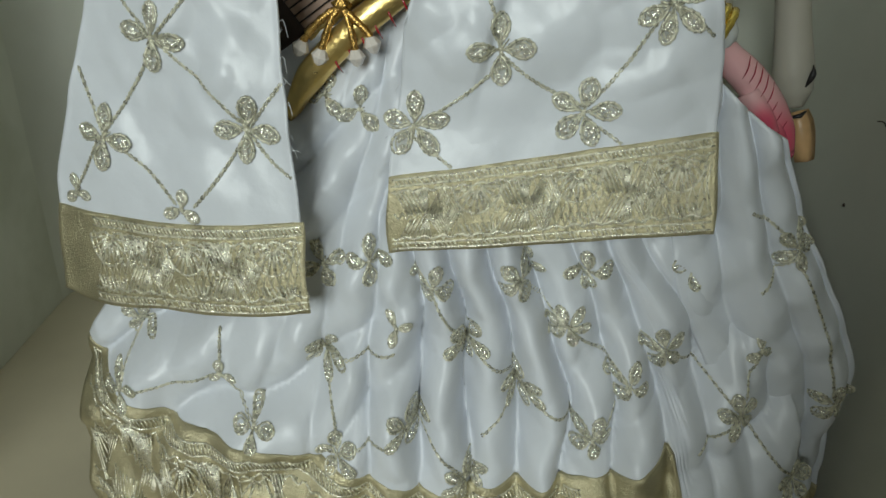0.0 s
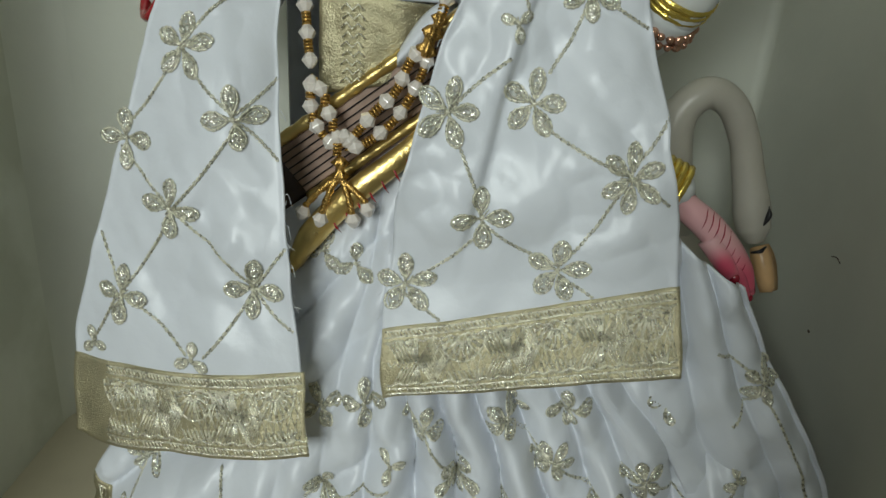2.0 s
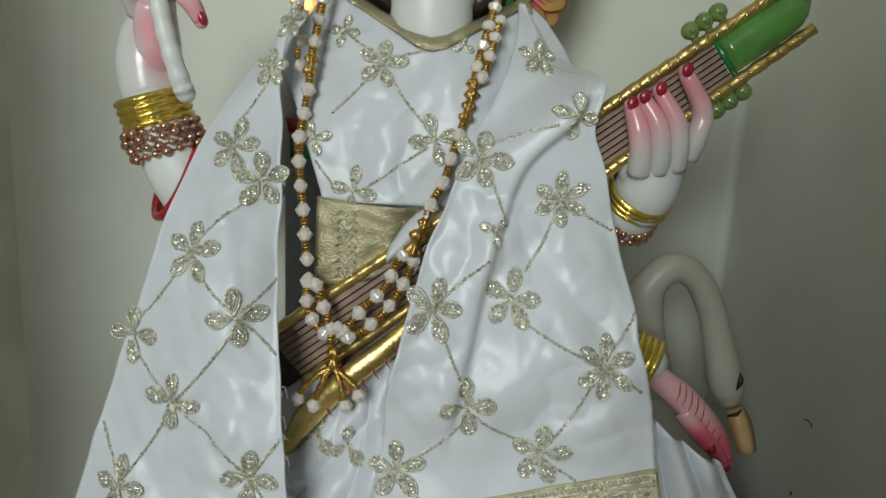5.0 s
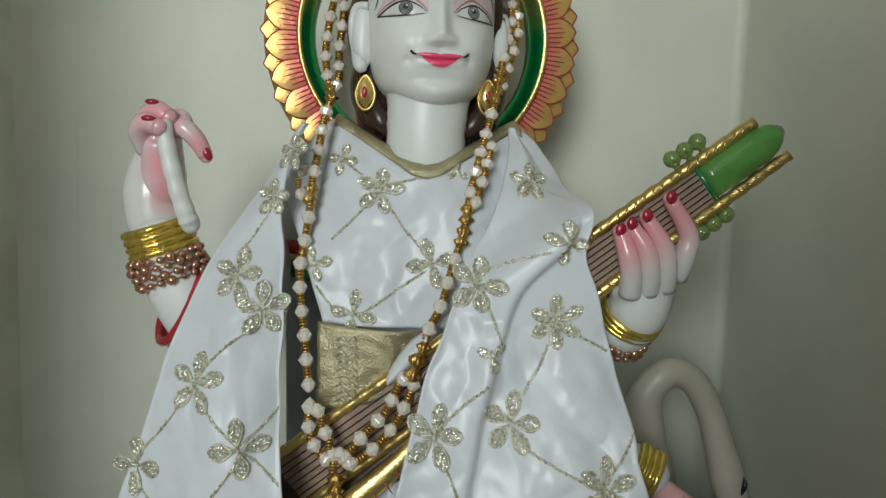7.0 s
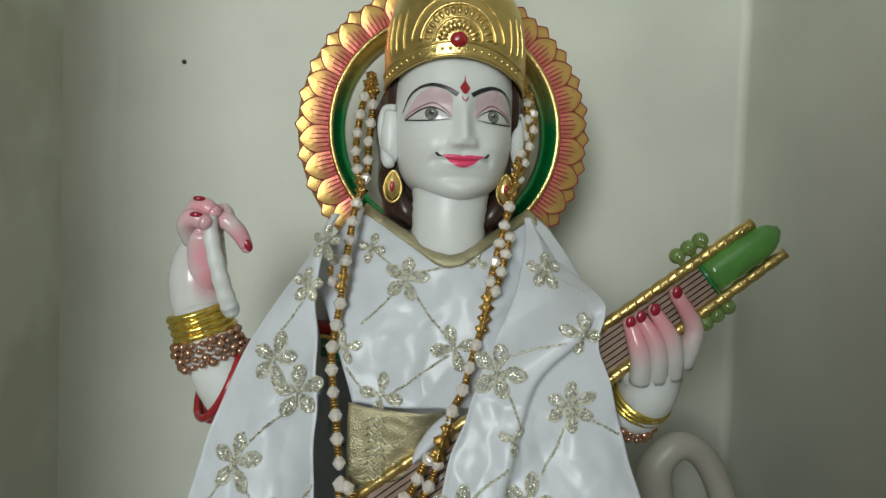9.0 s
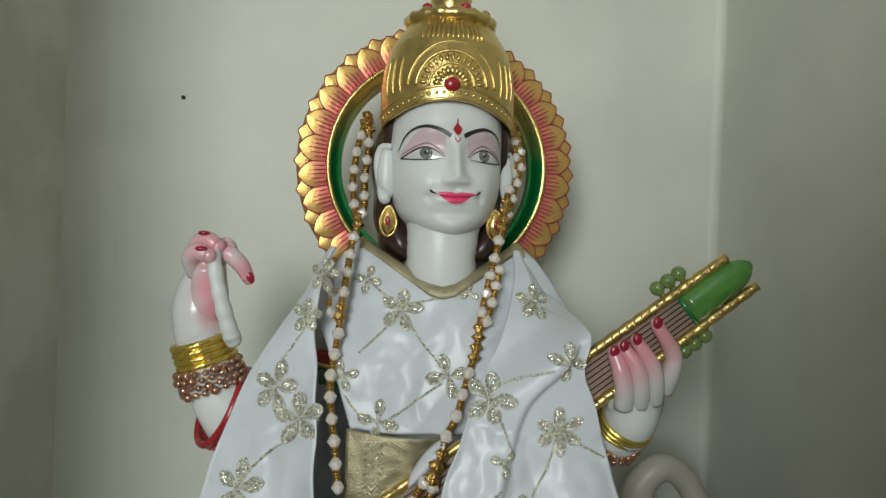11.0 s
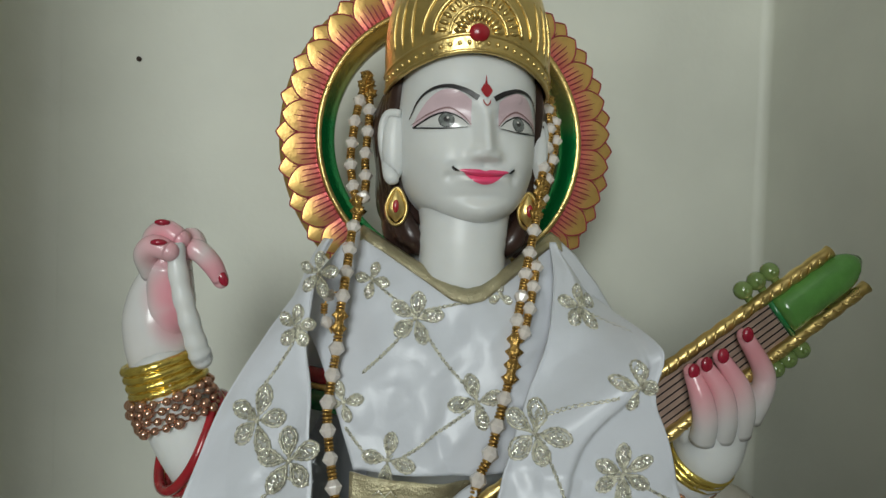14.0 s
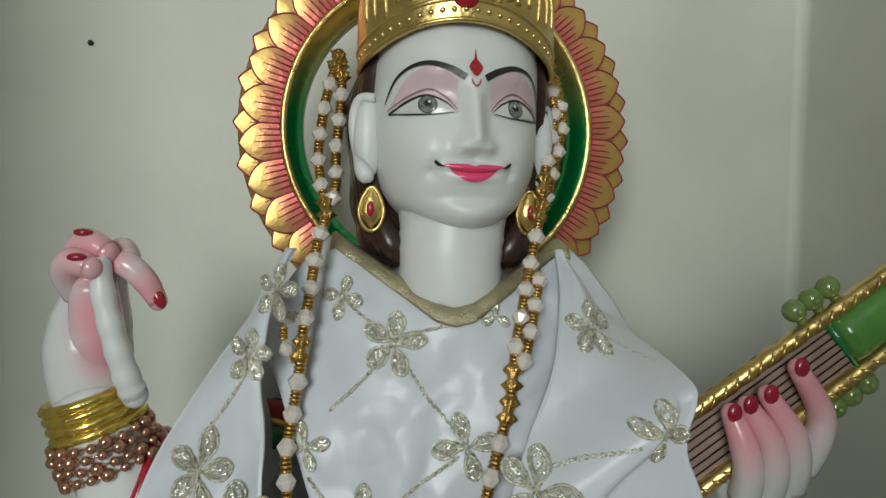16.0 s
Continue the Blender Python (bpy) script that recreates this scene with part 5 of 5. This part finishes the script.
def loop(c, axis, r, n=48, tilt=0.0):
    a, s, u = frame_of(axis)
    return [Vector(c) + s * r * math.cos(2 * math.pi * k / n) + u * r * math.sin(2 * math.pi * k / n) + a * tilt * math.cos(2 * math.pi * k / n) for k in range(n)]


def bangle(c, axis, r, ribs, pitch, w, label, mats=None):
    th = thing("bangle", label, "bangle", group="bangles")
    a, s, u = frame_of(axis)
    for k in range(ribs):
        cc = Vector(c) + a * (k - (ribs - 1) / 2) * pitch
        Geo().tube(loop(cc, axis, r), [w * (1 + 0.10 * math.sin(j * 2.0)) for j in range(48)], 8, 0, True).object("rib", BRIGHT, th)
    h = (ribs * pitch) / 2
    Geo().grid(lambda p, q: Vector(c) + a * (q - 0.5) * 2 * h + (s * math.cos(2 * math.pi * p) + u * math.sin(2 * math.pi * p)) * r, 48, 4, 0, True).object("sleeve", BRIGHT, th, thick=0.002)
    return th


pearl_me = Geo().ball((0, 0, 0), 0.0042, 0, 12, 8).object("pearl", COPPER)
pearl_data = pearl_me.data
bpy.data.objects.remove(pearl_me)


def pearls(c, axis, r, rows, per, pitch, label):
    th = thing("pearl_bracelet", label, "bracelet", group="pearl bracelets")
    a, s, u = frame_of(axis)
    for k in range(rows):
        cc = Vector(c) + a * (k - (rows - 1) / 2) * pitch
        for j in range(per):
            an = 2 * math.pi * (j + 0.5 * (k % 2)) / per + rng.uniform(-0.03, 0.03)
            ob = new("pearl", pearl_data)
            ob.parent = th
            ob.location = cc + (s * math.cos(an) + u * math.sin(an)) * (r + rng.uniform(-0.0008, 0.0012)) + a * rng.uniform(-0.0009, 0.0009)
            z = 0.72 if (j + k) % 3 else 1.0
            ob.scale = (z, z, z)
        Geo().tube(loop(cc, axis, r - 0.001), 0.0008, 5, 0, True).object("wire", COPPER, th)
    return th


RA = Vector((-0.0105, -0.002, 0.033))
bangle((-0.2185, 0.535, 0.7035), RA, 0.0258, 4, 0.0064, 0.0034, "shiny ribbed yellow-gold bangle on the raised wrist")
pearls((-0.2110, 0.5345, 0.6800), RA, 0.0290, 4, 20, 0.0064, "rose-gold pearl bracelet of four rows on the raised arm")
LA = Vector((0.012, -0.035, 0.040))
bangle((0.1680, 0.4740, 0.6610), LA, 0.0245, 3, 0.0046, 0.0021, "narrow gold bangles on the wrist beside the lute")
pearls((0.1610, 0.4900, 0.6460), LA, 0.0275, 2, 25, 0.0075, "rose-gold pearl bracelet on the arm beside the lute")
bangle((0.2020, 0.5170, 0.5125), (0.9, -0.3, -0.38), 0.0215, 4, 0.0058, 0.0032, "ribbed yellow-gold bangle above the pink palm")

arm = thing("armlet", "dark red and gold armlet at the elbow", "armlet")
for k, (m, w) in enumerate(((RED, 0.0040), (GOLD, 0.0015), (RED, 0.0034), (GOLD, 0.0015), (RED, 0.0034))):
    Geo().tube(loop(Vector((-0.2000, 0.548, 0.648)) + Vector((0.80, 0.45, -0.40)) * (0.0036 * (k - 2)), (0.80, 0.45, -0.40), 0.0395), w, 8, 0, True).object("gold_line" if k % 2 else "red_band", m, arm)
belt = thing("chest_band", "painted red, gold and green band on the statue's side", "band")
for k, (m, w, nm) in enumerate(((RED, 0.006, "red_band"), (GOLD, 0.002, "gold_line"), (GREEN, 0.008, "green_band"))):
    z = (0.694, 0.685, 0.674)[k]
    Geo().grid(lambda u, v: (-0.060 - 0.060 * u, 0.535 + 0.035 * u, z + w * (1 - 2 * v) + 0.003 * u), 10, 3).object(nm, m, belt, thick=0.004)


def earring(x, y, z, s, label):
    th = thing("earring", label, "earring", group="earrings")
    prof = [0.0005, 0.0042, 0.0068, 0.0078, 0.0076, 0.0064, 0.0046, 0.0026, 0.0005]
    Geo().grid(lambda u, v: (x + prof[round(v * 8)] * math.cos(2 * math.pi * u), y + prof[round(v * 8)] * 0.55 * math.sin(2 * math.pi * u), z - 0.0135 + 0.0275 * v), 24, 9, 0, True).object("gold_drop", GOLD, th, "polished gold drop")
    Geo().tube([(x + 0.0082 * math.cos(a) * (1.0 if math.sin(a) < 0 else 1 - 0.35 * math.sin(a)), y - 0.001, z - 0.001 + 0.0145 * math.sin(a)) for a in [2 * math.pi * k / 32 for k in range(32)]], 0.0013, 6, 0, True).object("rim", GOLD, th)
    Geo().ball((x + s * 0.0005, y - 0.0042, z - 0.001), (0.0026, 0.0018, 0.0052), 0, 12, 8).object("red_stone", RED, th, "red enamel stone")
    return th


earring(-0.0500, 0.553, 0.8345, -1, "gold drop earring with a red stone")
earring(0.0560, 0.553, 0.8345, 1, "gold drop earring with a red stone")

# ---- small marks on the walls ----
nail = tagged(Geo().ball((-0.3235, BW - 0.001, 0.988), (0.0028, 0.003, 0.0028), 0, 10, 7).object("nail", DARK), "small dark nail head in the plaster wall", "nail")
g = Geo().ball((RW - 0.0003, 0.56, 0.365), (0.0006, 0.0022, 0.0018), 0, 8, 6)
tagged(g.object("chip", DARK, None), "small dark chip in the wall paint", "paint chip")
g = Geo().tube(spline([(RW - 0.0002, 0.545, 0.443), (RW - 0.0002, 0.552, 0.446), (RW - 0.0002, 0.560, 0.444)], 8), 0.0006, 5)
tagged(g.object("scratch", DARK, None), "thin dark scratch on the painted wall", "scratch")

# a turned-up white fold beside the waistband, and frayed threads at the hanging ends
Geo().grid(lambda u, v: (-0.022 + 0.030 * u, 0.474 - 0.008 * math.sin(math.pi * v) - 0.004 * u, 0.603 + 0.036 * u + (v - 0.5) * (0.010 + 0.012 * math.sin(math.pi * u))), 20, 10).object("waist_fold", SATIN, dress, "turned-up white satin fold", thick=0.001)
for k in range(26):
    side = rng.random() < 0.5
    z = rng.uniform(0.40, 0.66)
    tab, yf, par = ((L_R, left_y, left_panel), (R_L, right_y, right_panel))[side]
    x = sm(z, tab)
    o = 0.006 * (1 if not side else -1) * rng.uniform(0.3, 1.0)
    Geo().tube(spline([(x, yf(x, z) - 0.001, z), (x + o * 0.6, yf(x, z) - 0.003, z - rng.uniform(-0.002, 0.004)), (x + o, yf(x, z) - 0.002, z - rng.uniform(0.0, 0.009))], 6), 0.00022, 4).object("loose_thread", SATIN, par)
